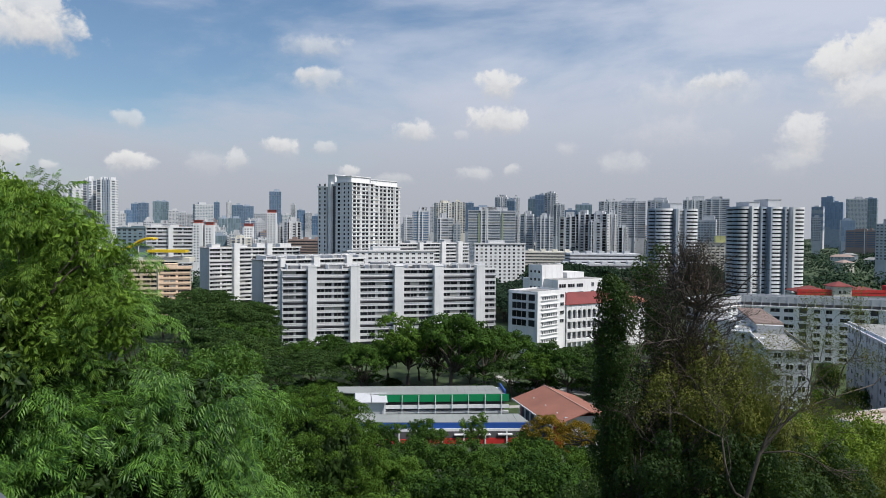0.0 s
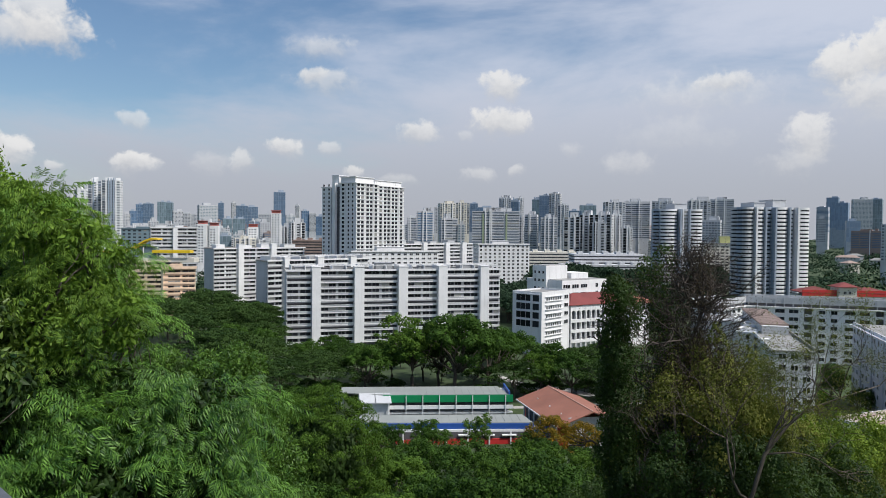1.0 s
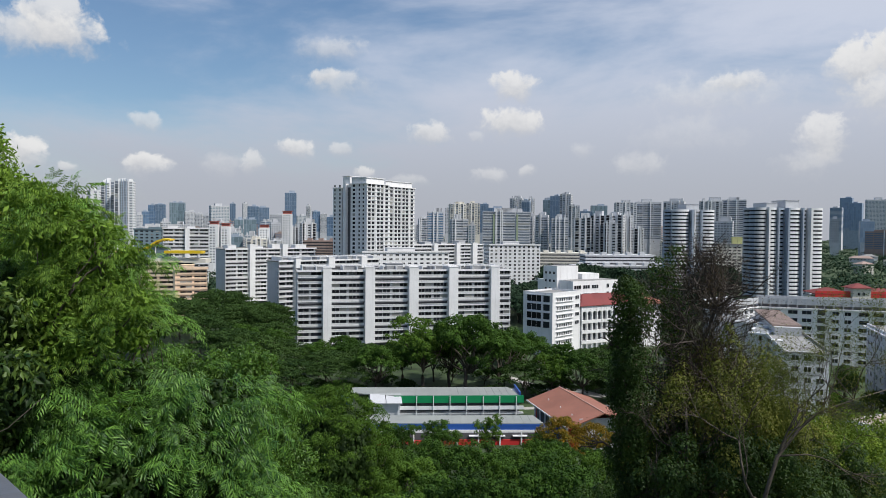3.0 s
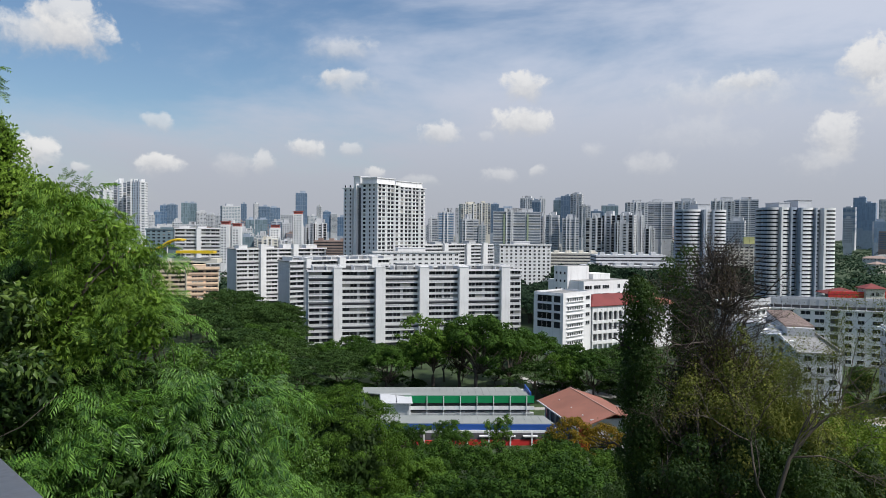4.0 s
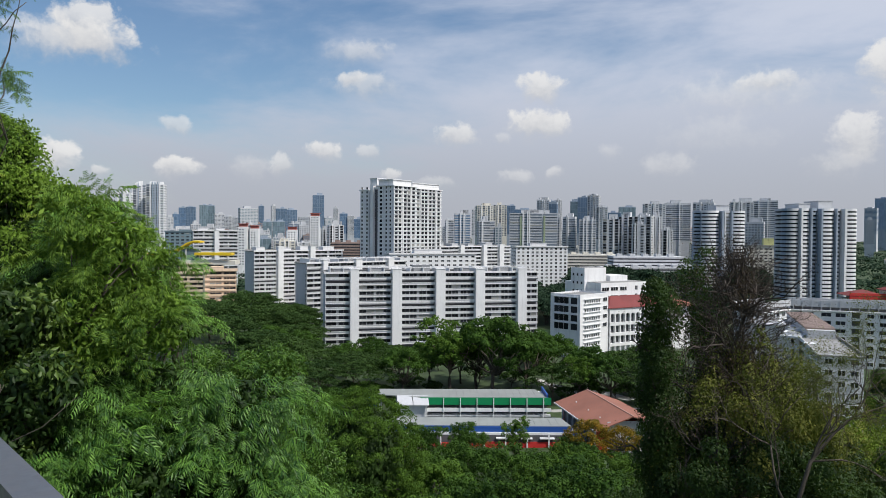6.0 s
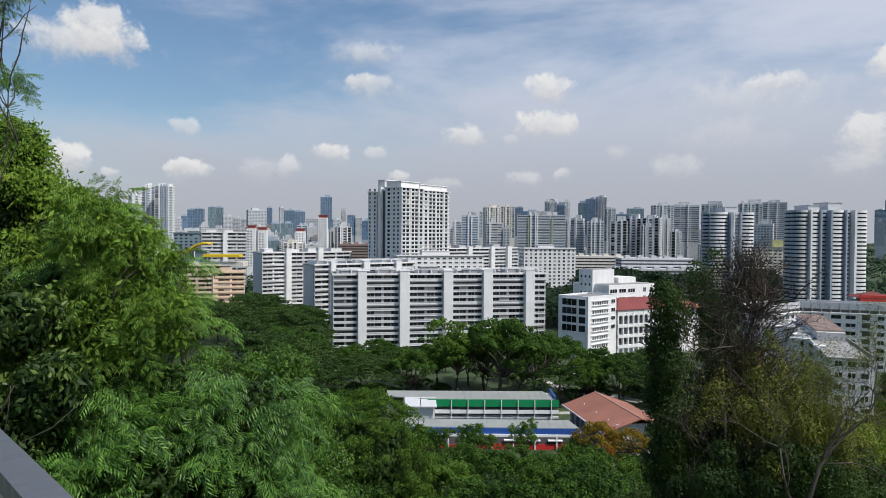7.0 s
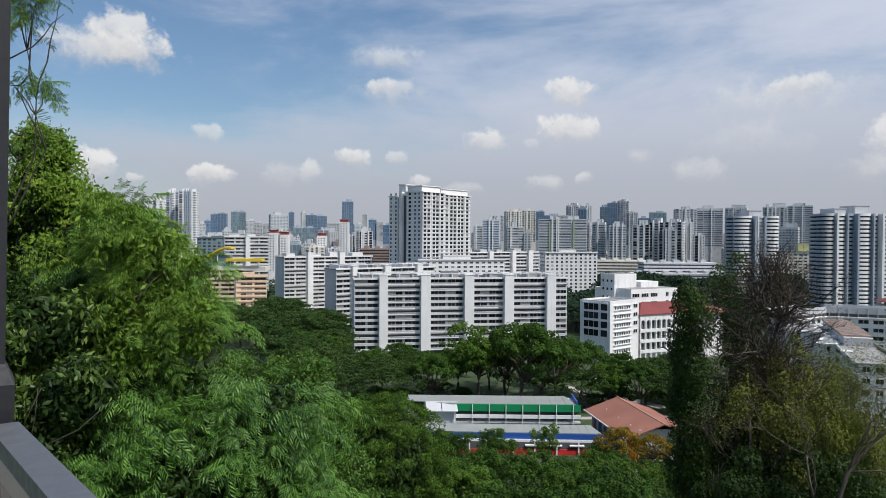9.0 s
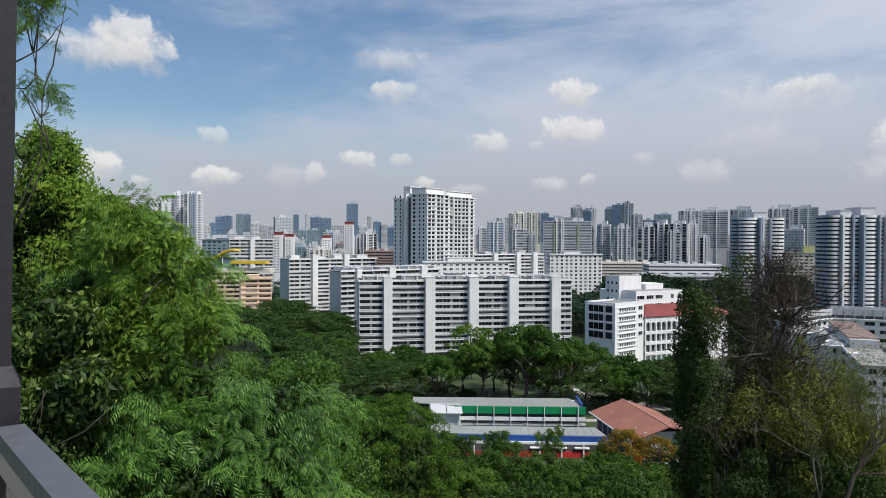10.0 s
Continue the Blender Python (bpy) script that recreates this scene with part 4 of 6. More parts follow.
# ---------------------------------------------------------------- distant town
# the glass of these towers carries painted haze
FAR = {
    "haze": ("far office tower with haze mixed into its pale blue glass", GREYBLUE, "curtain", GLASSHAZE),
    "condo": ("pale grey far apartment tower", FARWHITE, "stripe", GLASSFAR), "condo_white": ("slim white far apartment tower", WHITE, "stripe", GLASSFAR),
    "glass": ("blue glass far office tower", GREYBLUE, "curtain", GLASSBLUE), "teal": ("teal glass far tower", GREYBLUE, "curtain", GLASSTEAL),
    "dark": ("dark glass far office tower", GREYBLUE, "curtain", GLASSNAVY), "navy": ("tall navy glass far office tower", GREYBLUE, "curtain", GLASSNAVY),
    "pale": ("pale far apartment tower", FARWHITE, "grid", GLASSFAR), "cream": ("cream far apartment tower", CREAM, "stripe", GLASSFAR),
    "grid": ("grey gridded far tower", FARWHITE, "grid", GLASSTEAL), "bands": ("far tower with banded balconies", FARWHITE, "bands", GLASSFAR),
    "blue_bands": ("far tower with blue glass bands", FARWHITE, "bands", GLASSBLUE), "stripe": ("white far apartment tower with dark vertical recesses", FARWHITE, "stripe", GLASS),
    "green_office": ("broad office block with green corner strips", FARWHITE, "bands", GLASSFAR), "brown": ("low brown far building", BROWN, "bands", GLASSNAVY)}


def far_tower(x, y, w, h, style, d=None, turn=None):
    """A far building: body, joined rows of windows, roof rooms and masts."""
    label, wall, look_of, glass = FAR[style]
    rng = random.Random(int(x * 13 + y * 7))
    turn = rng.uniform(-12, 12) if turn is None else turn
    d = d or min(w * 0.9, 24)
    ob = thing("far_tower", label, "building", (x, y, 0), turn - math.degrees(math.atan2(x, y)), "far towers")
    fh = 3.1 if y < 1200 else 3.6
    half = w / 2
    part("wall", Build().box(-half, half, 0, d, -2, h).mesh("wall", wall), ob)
    b = Build()
    rows = int(h / fh)
    low = max(0, int(rows * 0.42))
    if look_of == "curtain":
        cols = max(2, int(w / 5))
        for i in range(cols):
            xa, xb = -half + w * i / cols, -half + w * (i + 1) / cols
            for f in range(low, rows, 3):
                b.box(xa + 0.25, xb - 0.25, -0.25, 0.0, f * fh, min(h - 1, (f + 3) * fh - 0.5))
                b.box(-half - 0.25, -half, d * i / cols + 0.2, d * (i + 1) / cols - 0.2, f * fh, min(h - 1, (f + 3) * fh - 0.5))
                b.box(half, half + 0.25, d * i / cols + 0.2, d * (i + 1) / cols - 0.2, f * fh, min(h - 1, (f + 3) * fh - 0.5))
    elif look_of == "bands":
        cuts = [(-half + 0.6, -half * 0.45), (-half * 0.40, half * 0.35), (half * 0.40, half - 0.6)]
        for f in range(low, rows):
            for xa, xb in cuts:
                b.box(xa, xb, -0.2, 0.0, f * fh + 1.2, f * fh + fh * 0.82)
            b.box(-half - 0.2, -half, 1, d - 1, f * fh + 1.2, f * fh + fh * 0.8)
            b.box(half, half + 0.2, 1, d - 1, f * fh + 1.2, f * fh + fh * 0.8)
    else:
        pitch = 3.4 if look_of == "grid" else 5.2
        cols = max(2, int(w / pitch))
        for f in range(low, rows):
            for i in range(cols):
                c = -half + w * (i + 0.5) / cols
                hw = pitch * (0.30 if (look_of == "grid" or i % 2) else 0.36)
                tall = fh * (0.5 if look_of == "grid" else 0.78 if i % 2 == 0 else 0.42)
                b.box(c - hw, c + hw, -0.2, 0.0, f * fh + 0.9, f * fh + 0.9 + tall)
            side = max(2, int(d / 4))
            for i in range(side):
                c = d * (i + 0.5) / side
                b.box(-half - 0.2, -half, c - 0.8, c + 0.8, f * fh + 0.9, f * fh + 2.2)
                b.box(half, half + 0.2, c - 0.8, c + 0.8, f * fh + 0.9, f * fh + 2.2)
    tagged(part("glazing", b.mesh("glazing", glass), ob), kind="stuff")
    if look_of in ("stripe", "bands") and y < 1700:
        for i in range(rng.randint(1, 3)):
            fx = rng.uniform(-half * 0.8, half * 0.6)
            part("fin", Build().box(fx, fx + 1.4, -1.4, 0.2, -2, h + rng.uniform(0, 3)).mesh("fin", WHITE if wall is not WHITE else GREYBLUE), ob)
    if style == "green_office":
        for fx in (-half + 12, half - 16):
            part("green_strip", Build().box(fx, fx + 2.0, -0.8, 0.1, -2, h - 3).mesh("green_strip", SPORTGREEN), ob, "light green vertical strip")
    top = Build()
    rx = rng.uniform(-half * 0.6, -half * 0.1)
    top.box(rx, rx + w * rng.uniform(0.3, 0.5), d * 0.2, d * 0.8, h, h + rng.uniform(2.5, 6))
    if y < 1700:
        for i in range(rng.randint(1, 4)):
            cx = rng.uniform(-half * 0.8, half * 0.7)
            top.box(cx, cx + w * 0.10, d * 0.2, d * 0.5, h, h + rng.uniform(2, 5))
    part("roof_room", top.mesh("roof_room", wall), ob)
    return ob


far_tower(-435, 880, 15.3, 97.5, "condo_white")
far_tower(-435, 920, 16.7, 108.7, "condo_white")
far_tower(-406, 900, 21.7, 109.0, "condo_white")
far_tower(-1012, 2400, 20.0, 103.5, "glass")
far_tower(-1074, 2600, 23.6, 131.4, "glass")
far_tower(-1004, 2500, 30.3, 130.6, "dark")
far_tower(-843, 2200, 23.3, 126.7, "teal")
far_tower(-840, 2250, 20.4, 128.6, "teal")
far_tower(-722, 2000, 25.7, 96.3, "pale")
far_tower(-664, 1900, 18.7, 88.7, "pale")
far_tower(-710, 2100, 22.2, 89.3, "pale")
far_tower(-576, 1800, 43.6, 106.3, "grid")
far_tower(-789, 2600, 17.7, 137.9, "dark")
far_tower(-772, 2700, 16.4, 141.4, "pale")
far_tower(-689, 2500, 36.0, 125.8, "dark")
far_tower(-669, 2550, 42.4, 123.7, "dark")
far_tower(-501, 1700, 19.3, 74.2, "teal")
far_tower(-447, 1600, 25.4, 72.1, "teal")
far_tower(-412, 1700, 36.1, 84.1, "pale")
far_tower(-318, 1300, 16.7, 63.2, "pale")
far_tower(-427, 1900, 28.8, 143.8, "navy")
far_tower(-419, 2000, 24.2, 86.9, "grid")
far_tower(-503, 2500, 15.1, 129.2, "pale")
far_tower(-437, 2300, 22.7, 106.1, "glass")
far_tower(-415, 2300, 20.9, 97.6, "pale")
far_tower(-358, 2100, 22.3, 86.0, "glass")
far_tower(-777, 1800, 21.8, 82.8, "pale")
far_tower(-47, 1000, 12.1, 68.8, "bands")
far_tower(-28, 950, 20.1, 76.1, "blue_bands")
far_tower(-23, 1900, 18.7, 108.6, "pale")
far_tower(1, 1500, 31.7, 105.2, "cream")
far_tower(32, 1550, 28.2, 108.3, "cream")
far_tower(62, 1800, 23.1, 116.0, "dark")
far_tower(3, 900, 19.7, 66.4, "bands")
far_tower(17, 900, 8.2, 59.7, "grid")
far_tower(56, 860, 54.7, 74.8, "green_office")
far_tower(92, 1700, 47.6, 103.8, "glass")
far_tower(116, 1500, 24.9, 117.5, "condo")
far_tower(131, 1450, 15.4, 111.2, "dark")
far_tower(146, 1480, 12.3, 115.8, "condo")
far_tower(87, 900, 10.2, 71.2, "bands")
far_tower(112, 1000, 16.7, 74.0, "bands")
far_tower(192, 1600, 20.6, 118.8, "teal")
far_tower(205, 1550, 28.1, 125.1, "navy")
far_tower(215, 1500, 22.7, 126.3, "condo")
far_tower(134, 980, 21.5, 70.1, "bands")
far_tower(225, 1450, 21.9, 102.2, "condo")
far_tower(360, 2100, 34.9, 108.2, "dark")
far_tower(415, 2200, 46.6, 127.7, "teal")
far_tower(142, 850, 19.3, 68.2, "stripe")
far_tower(164, 880, 17.3, 71.5, "stripe")
far_tower(169, 830, 15.1, 63.1, "stripe")
far_tower(179, 860, 20.1, 71.9, "stripe")
far_tower(197, 870, 13.9, 72.2, "stripe")
far_tower(203, 840, 11.4, 57.2, "stripe")
far_tower(281, 1250, 34.0, 101.1, "condo")
far_tower(330, 1300, 43.3, 104.2, "bands")
far_tower(359, 1250, 33.1, 103.6, "condo")
far_tower(281, 1000, 12.1, 76.2, "bands")
far_tower(388, 1150, 33.1, 100.9, "condo")
far_tower(433, 1180, 35.7, 104.2, "bands")
far_tower(318, 900, 20.5, 67.1, "pale")
far_tower(778, 2000, 21.1, 109.4, "pale")
far_tower(1152, 2300, 33.1, 130.3, "blue_bands")
far_tower(1285, 2500, 36.0, 169.4, "haze")
far_tower(1265, 2400, 34.5, 148.8, "haze")
far_tower(1165, 2100, 49.3, 146.9, "grid")
far_tower(1214, 2120, 28.8, 149.8, "teal")
far_tower(923, 1700, 28.3, 80.2, "haze")
far_tower(800, 1600, 17.0, 83.0, "pale")
far_tower(453, 760, 21.9, 62.6, "pale")
far_tower(840, 1500, 54, 57.0, "brown")
far_tower(1193, 1900, 71.8, 124.9, "grid")


# low and middling blocks that fill the town between the towers
fill_rng = random.Random(31)
for i in range(120):
    fy = fill_rng.uniform(820, 2000)
    fx = fy * (fill_rng.uniform(-0.47, -0.02) if i < 85 else fill_rng.uniform(0.02, 0.36))
    far_tower(fx, fy, fill_rng.uniform(11, 26) * (0.7 + fy / 2200), 54 + fy * fill_rng.uniform(-0.024, 0.012),
              fill_rng.choice(("pale", "condo", "condo", "bands", "grid", "cream", "teal", "brown", "stripe", "stripe", "blue_bands")))


def carpark(label, at, turn, length, floors, wall):
    ob = thing("parking_block", label, "building", at, turn)
    for f in range(floors + 1):
        part("deck_band", Build().box(0, length, -0.3, 24, f * 3.0, f * 3.0 + 1.7).mesh("deck_band", wall), ob)
    # shade between the parking decks, painted as one dark block
    part("dark_deck", Build().box(0.5, length - 0.5, 0.4, 23.5, -1, floors * 3.0).mesh("dark_deck", GAPSHADE), ob)
    for i in range(int(length / 12)):
        part("stair_room", Build().box(4 + i * 12, 9 + i * 12, 3, 9, floors * 3 + 1.3, floors * 3 + 4.0).mesh("stair_room", wall), ob)
    return ob


carpark("long white parking block beyond the trees", (118, 690, 0), 4, 66, 10, FARWHITE)
carpark("low white podium with parking decks", (105, 670, 0), 4, 88, 7, PALE)
carpark("long brown and white low block", (70, 740, 0), 2, 62, 10, CREAM)
carpark("low brown shop block", (-166, 800, 0), 3, 62, 13, BROWN)


def red_top_block(x, y, w, h):
    ob = thing("apartment_tower", "white far apartment tower with a red roof crown", "building", (x, y, 0), 10, "red topped towers")
    part("wall", Build().box(0, w, 0, 14, -2, h).mesh("wall", WHITE), ob)
    part("crown", Build().box(0.6, w - 0.6, 0.6, 13, h, h + 3.0).box(-0.3, w + 0.3, -0.3, 14, h + 3.0, h + 3.5).mesh("crown", REDCROWN), ob, "red painted roof crown")
    b = Build()
    for f in range(int(h / 2.9 * 0.3), int(h / 2.9)):
        for i in range(int(w / 3.2)):
            b.box(1 + i * 3.2, 2.6 + i * 3.2, -0.15, 0, f * 2.9 + 1, f * 2.9 + 2.2)
    tagged(part("glazing", b.mesh("glazing", GLASSFAR), ob), kind="stuff")


red_top_block(-268, 800, 9.5, 57)
red_top_block(-257, 806, 9.0, 55)
red_top_block(-235, 880, 11, 54)
red_top_block(-203, 860, 11, 70)


def yellow_roof_block():
    ob = thing("apartment_block", "cream apartment block with a yellow-green roof room", "building", (243, 700, 0), -8)
    part("wall", Build().box(0, 25, 0, 14, -2, 42).mesh("wall", CREAM), ob)
    part("roof", Build().box(-0.6, 25.6, -0.6, 14.6, 42, 42.8).mesh("roof", ROOFGREY), ob)
    part("roof_room", Build().box(13, 22, 3, 10, 42.8, 49).mesh("roof_room", surface("lime_paint", (0.50, 0.50, 0.22), 0.7)), ob)
    for f in range(4, 14):
        for i in range(6):
            part("window", window_mesh(2.6, 1.2, CREAM, 2), ob, at=(2.1 + i * 4.15, -0.09, f * 2.9 + 1))


yellow_roof_block()

def small_house(x, y, w, d, h, turn, roof, wall):
    ob = thing("house", "low house with a pitched roof among the trees", "house", (x, y, 0), turn, "houses in the woods")
    part("wall", Build().box(0, w, 0, d, -1, h).mesh("wall", wall), ob)
    part("roof", Build().hip(0, w, 0, d, h + 0.3, 3.5, 0.9).mesh("roof", roof), ob)
    for i in range(max(2, int(w / 5))):
        part("window", window_mesh(1.8, 1.5, wall, 2), ob, at=(2.5 + i * 4.6, -0.15, h - 2.4))


house_rng = random.Random(41)
for i in range(15):
    hy = house_rng.uniform(780, 1300)
    small_house(hy * house_rng.uniform(0.50, 0.66), hy, house_rng.uniform(14, 34), house_rng.uniform(10, 16), house_rng.uniform(9, 16), house_rng.uniform(-30, 30),
                house_rng.choice((REDTILE, ROOFGREY, BROWN, ROOFGREY, BROWN)), house_rng.choice((FARWHITE, CREAM, PALE)))

# sports field, paths and road between the trees
field = Build().box(-20, 20, 0, 60, -0.5, 0.08).mesh("sports_field", PITCH)
tagged(new("sports_field", field), "mown green sports field beside the slab block", "field", kind="structure").location = (38, 352, 0)
for px0, py0, w, l, ang in ((38, 232, 4.0, 46, 28), (20, 226, 3.0, 60, -80), (46, 240, 5.0, 22, 40)):
    p = new("path", Build().box(0, w, 0, l, -0.3, 0.12).mesh("path", PATHGREY))
    p.location, p.rotation_euler = (px0, py0, 0), (0, 0, radians(ang))
    tagged(p, "pale concrete footpath through the grass", "path", kind="structure")


def walkway(at, turn, length):
    """Covered footway: a thin white roof on paired posts."""
    ob = thing("covered_walkway", "covered footway with a thin white roof on posts", "walkway", at, turn, "covered footways")
    part("roof", Build().box(0, length, -1.7, 1.7, 2.9, 3.1).mesh("roof", WHITE), ob)
    for i in range(int(length / 4) + 1):
        for y in (-1.2, 1.2):
            part("post", Build().box(i * 4, i * 4 + 0.2, y, y + 0.2, -0.2, 2.9).mesh("post", WHITE), ob)


walkway((28.5, 277, 0), -64, 17)
walkway((46, 302, 0), -110, 14)

# ---------------------------------------------------------------- plants


def leaf_mesh(name, where, out, length, width, mat, rng, droop=0.25, spread=0.9, fold=0.25):
    """Many small pointed leaves, each two triangles folded along the midrib, at the points `where`, facing about `out`."""
    n = len(where)
    up = out + rng.normal(0, spread, (n, 3))
    up /= np.linalg.norm(up, axis=1, keepdims=True) + 1e-9
    along = np.cross(up, rng.normal(0, 1, (n, 3)))
    along[:, 2] -= droop
    along /= np.linalg.norm(along, axis=1, keepdims=True) + 1e-9
    side = np.cross(along, up)
    side /= np.linalg.norm(side, axis=1, keepdims=True) + 1e-9
    size = rng.uniform(0.65, 1.3, (n, 1))
    tip = where + along * length * size
    mid = where + along * length * 0.45 * size
    bend = up * width * fold * size
    verts = np.stack([where, mid + side * width / 2 * size - bend, tip, mid - side * width / 2 * size - bend], 1).reshape(-1, 3)
    return quads(name, verts, mat)


def quads(name, verts, mat):
    """A mesh of loose triangles pairs from verts taken four by four."""
    n = len(verts) // 4
    base = np.arange(n)[:, None] * 4
    tris = np.concatenate([base + np.array([[0, 1, 2]]), base + np.array([[0, 2, 3]])], 1).reshape(-1)
    me = bpy.data.meshes.new(name)
    me.vertices.add(len(verts))
    me.vertices.foreach_set("co", verts.astype(np.float32).ravel())
    me.loops.add(len(tris))
    me.loops.foreach_set("vertex_index", tris.astype(np.int32))
    me.polygons.add(2 * n)
    me.polygons.foreach_set("loop_start", np.arange(0, 6 * n, 3, dtype=np.int32))
    me.polygons.foreach_set("loop_total", np.full(2 * n, 3, dtype=np.int32))
    me.materials.append(mat)
    me.update(calc_edges=True)
    return me


def shell(rng, clumps, count, fill=0.35, under=-0.35):
    """Points and outward directions on the skins of ellipsoid clumps (x, y, z, rx, ry, rz)."""
    c = np.array(clumps, float)
    area = (c[:, 3] * c[:, 4] + c[:, 4] * c[:, 5] + c[:, 3] * c[:, 5])
    pick = rng.choice(len(c), count, p=area / area.sum())
    d = rng.normal(0, 1, (count, 3))
    d /= np.linalg.norm(d, axis=1, keepdims=True)
    d[:, 2] = np.where(d[:, 2] < under, -d[:, 2], d[:, 2])
    r = 1 - fill * rng.random((count, 1)) ** 2 + rng.normal(0, 0.05, (count, 1))
    pts = c[pick, :3] + d * c[pick, 3:] * r
    return pts, d


def limb(b, start, end, r0, r1, rng, bow=0.12, steps=5, sides=6):
    a, z = np.array(start, float), np.array(end, float)
    span = np.linalg.norm(z - a)
    push = rng.normal(0, bow * span, 3)
    pts, rad = [], []
    for i in range(steps + 1):
        t = i / steps
        p = a + (z - a) * t + push * math.sin(math.pi * t) + rng.normal(0, 0.015 * span, 3) * (0 < i < steps)
        pts.append(tuple(p))
        rad.append(r0 + (r1 - r0) * t)
    b.tube(pts, rad, sides)
    return pts


def tree(label, kind, height, spread, leaves, size, mat, seed, clump=1.0, name="tree"):
    """A tree with trunk, limbs and a crown of many leaf sprays. kind: 'dome', 'layered', 'umbrella' or 'tall'."""
    rng = np.random.default_rng(seed)
    ob = thing(name, label, "tree", (0, 0, 0), 0, "trees")
    wood, clumps = Build(), []
    fork = height * {"dome": 0.38, "layered": 0.36, "umbrella": 0.34, "tall": 0.45}[kind]
    limb(wood, (0, 0, -2), (rng.normal(0, 0.3), rng.normal(0, 0.3), fork), height * 0.028, height * 0.020, rng, 0.03, 5, 8)
    count = {"dome": 20, "layered": 130, "umbrella": 30, "tall": 20}[kind]
    for i in range(count):
        a = i * 2.399 + rng.normal(0, 0.25)
        q = math.sqrt((i + 0.5) / count)
        rad = spread * q * rng.uniform(0.8, 1.05)
        if kind == "umbrella":
            z = height * (0.90 - 0.30 * q ** 2) + rng.normal(0, height * 0.035)
            s = (spread * 0.27 * clump, spread * 0.27 * clump, height * 0.062)
        elif kind == "dome":
            z = height * (0.46 + 0.44 * math.sqrt(max(0.05, 1.03 - q ** 2))) + rng.normal(0, height * 0.03)
            s = (spread * 0.33 * clump, spread * 0.33 * clump, height * 0.13)
        elif kind == "layered":
            lift = 1 - 1.55 * (i + 0.5) / count
            rad = spread * math.sqrt(1 - lift ** 2) * rng.uniform(0.88, 1.06)
            z = height * (0.50 + 0.45 * lift) + rng.normal(0, height * 0.015)
            s = (spread * 0.23 * clump, spread * 0.23 * clump, height * 0.05)
        else:
            z = height * (0.45 + 0.5 * rng.random())
            rad *= 0.75
            s = (spread * 0.36 * clump, spread * 0.36 * clump, height * 0.11)
        k = rng.uniform(0.75, 1.25)
        c = (rad * math.cos(a), rad * math.sin(a), z, s[0] * k, s[1] * k, s[2] * k)
        clumps.append(c)
        base = (0.1 * c[0], 0.1 * c[1], fork * rng.uniform(0.8, 1.0))
        if kind in ("dome", "tall") or i % 6 == 0:
            limb(wood, base, (c[0], c[1], c[2] - s[2] * 0.3), height * 0.012, height * 0.003, rng, 0.12, 5, 5)
    part("trunk", wood.mesh("trunk", BARK, smooth=True), ob)
    # each clump breaks into smaller sprays, so that the outline is uneven
    subs = []
    for c in clumps:
        d = rng.normal(0, 1, (7, 3))
        d /= np.linalg.norm(d, axis=1, keepdims=True)
        d[:, 2] = np.abs(d[:, 2]) * 1.0 - 0.2
        for v in d:
            k = rng.uniform(0.28, 0.52)
            subs.append((c[0] + v[0] * c[3] * 0.95, c[1] + v[1] * c[4] * 0.95, c[2] + v[2] * c[5], c[3] * k, c[4] * k, c[5] * k * 1.1))
    # dark leaves inside the crown: its inner shade put into leaf colour
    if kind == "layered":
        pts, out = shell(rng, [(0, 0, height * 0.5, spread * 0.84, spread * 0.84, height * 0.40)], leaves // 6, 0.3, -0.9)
        part("inner_leaves", leaf_mesh("inner_leaves", pts, out, size * 2.2, size * 1.5, LEAF_DARK, rng, 0.2, 0.3), ob, "dark inner leaves painting the shade of the crown")
    pts, out = shell(rng, subs, leaves, 0.28)
    out[:, 2] += 0.12
    part("crown", leaf_mesh("crown", pts, out, size * 0.88, size * 0.52, mat, rng, 0.2, 0.24), ob)
    return ob


def plant(ob, x, y, turn=0.0, scale=1.0, wide=1.0, z=None):
    zz = hill(x, y) if z is None else z
    m = Matrix.Translation((x, y, zz - 0.3)) @ Matrix.Rotation(radians(turn), 4, "Z") @ Matrix.Diagonal((scale * wide, scale * wide, scale, 1))
    return copy_thing(ob, m @ Matrix.Diagonal((1 / ob.scale[0], 1 / ob.scale[1], 1 / ob.scale[2], 1)))


def place_first(ob, x, y, turn=0.0, scale=1.0, wide=1.0):
    ob.matrix_basis = Matrix.Translation((x, y, hill(x, y) - 0.3)) @ Matrix.Rotation(radians(turn), 4, "Z") @ Matrix.Diagonal((scale * wide, scale * wide, scale, 1))


WOODS = [
    tree("dense dark green forest tree on the slope", "dome", 14, 6.2, 8000, 0.44, LEAF_WOOD, 1),
    tree("leafy green forest tree with an uneven crown", "tall", 15, 5.2, 7000, 0.46, LEAF_WOOD, 2),
    tree("broad forest tree with layered sprays", "layered", 13, 6.4, 9000, 0.40, LEAF_WOOD, 3),
    tree("light green rounded tree among darker ones", "dome", 13, 4.6, 6500, 0.40, LEAF_LIME, 4, 1.15),
    tree("dark small-leaved tree with a tight crown", "dome", 14, 5.0, 6000, 0.46, LEAF_RAIN, 5, 1.1),
    tree("open light green tree with loose sprays", "tall", 16, 4.6, 6000, 0.43, LEAF_LIME, 6, 0.9)]
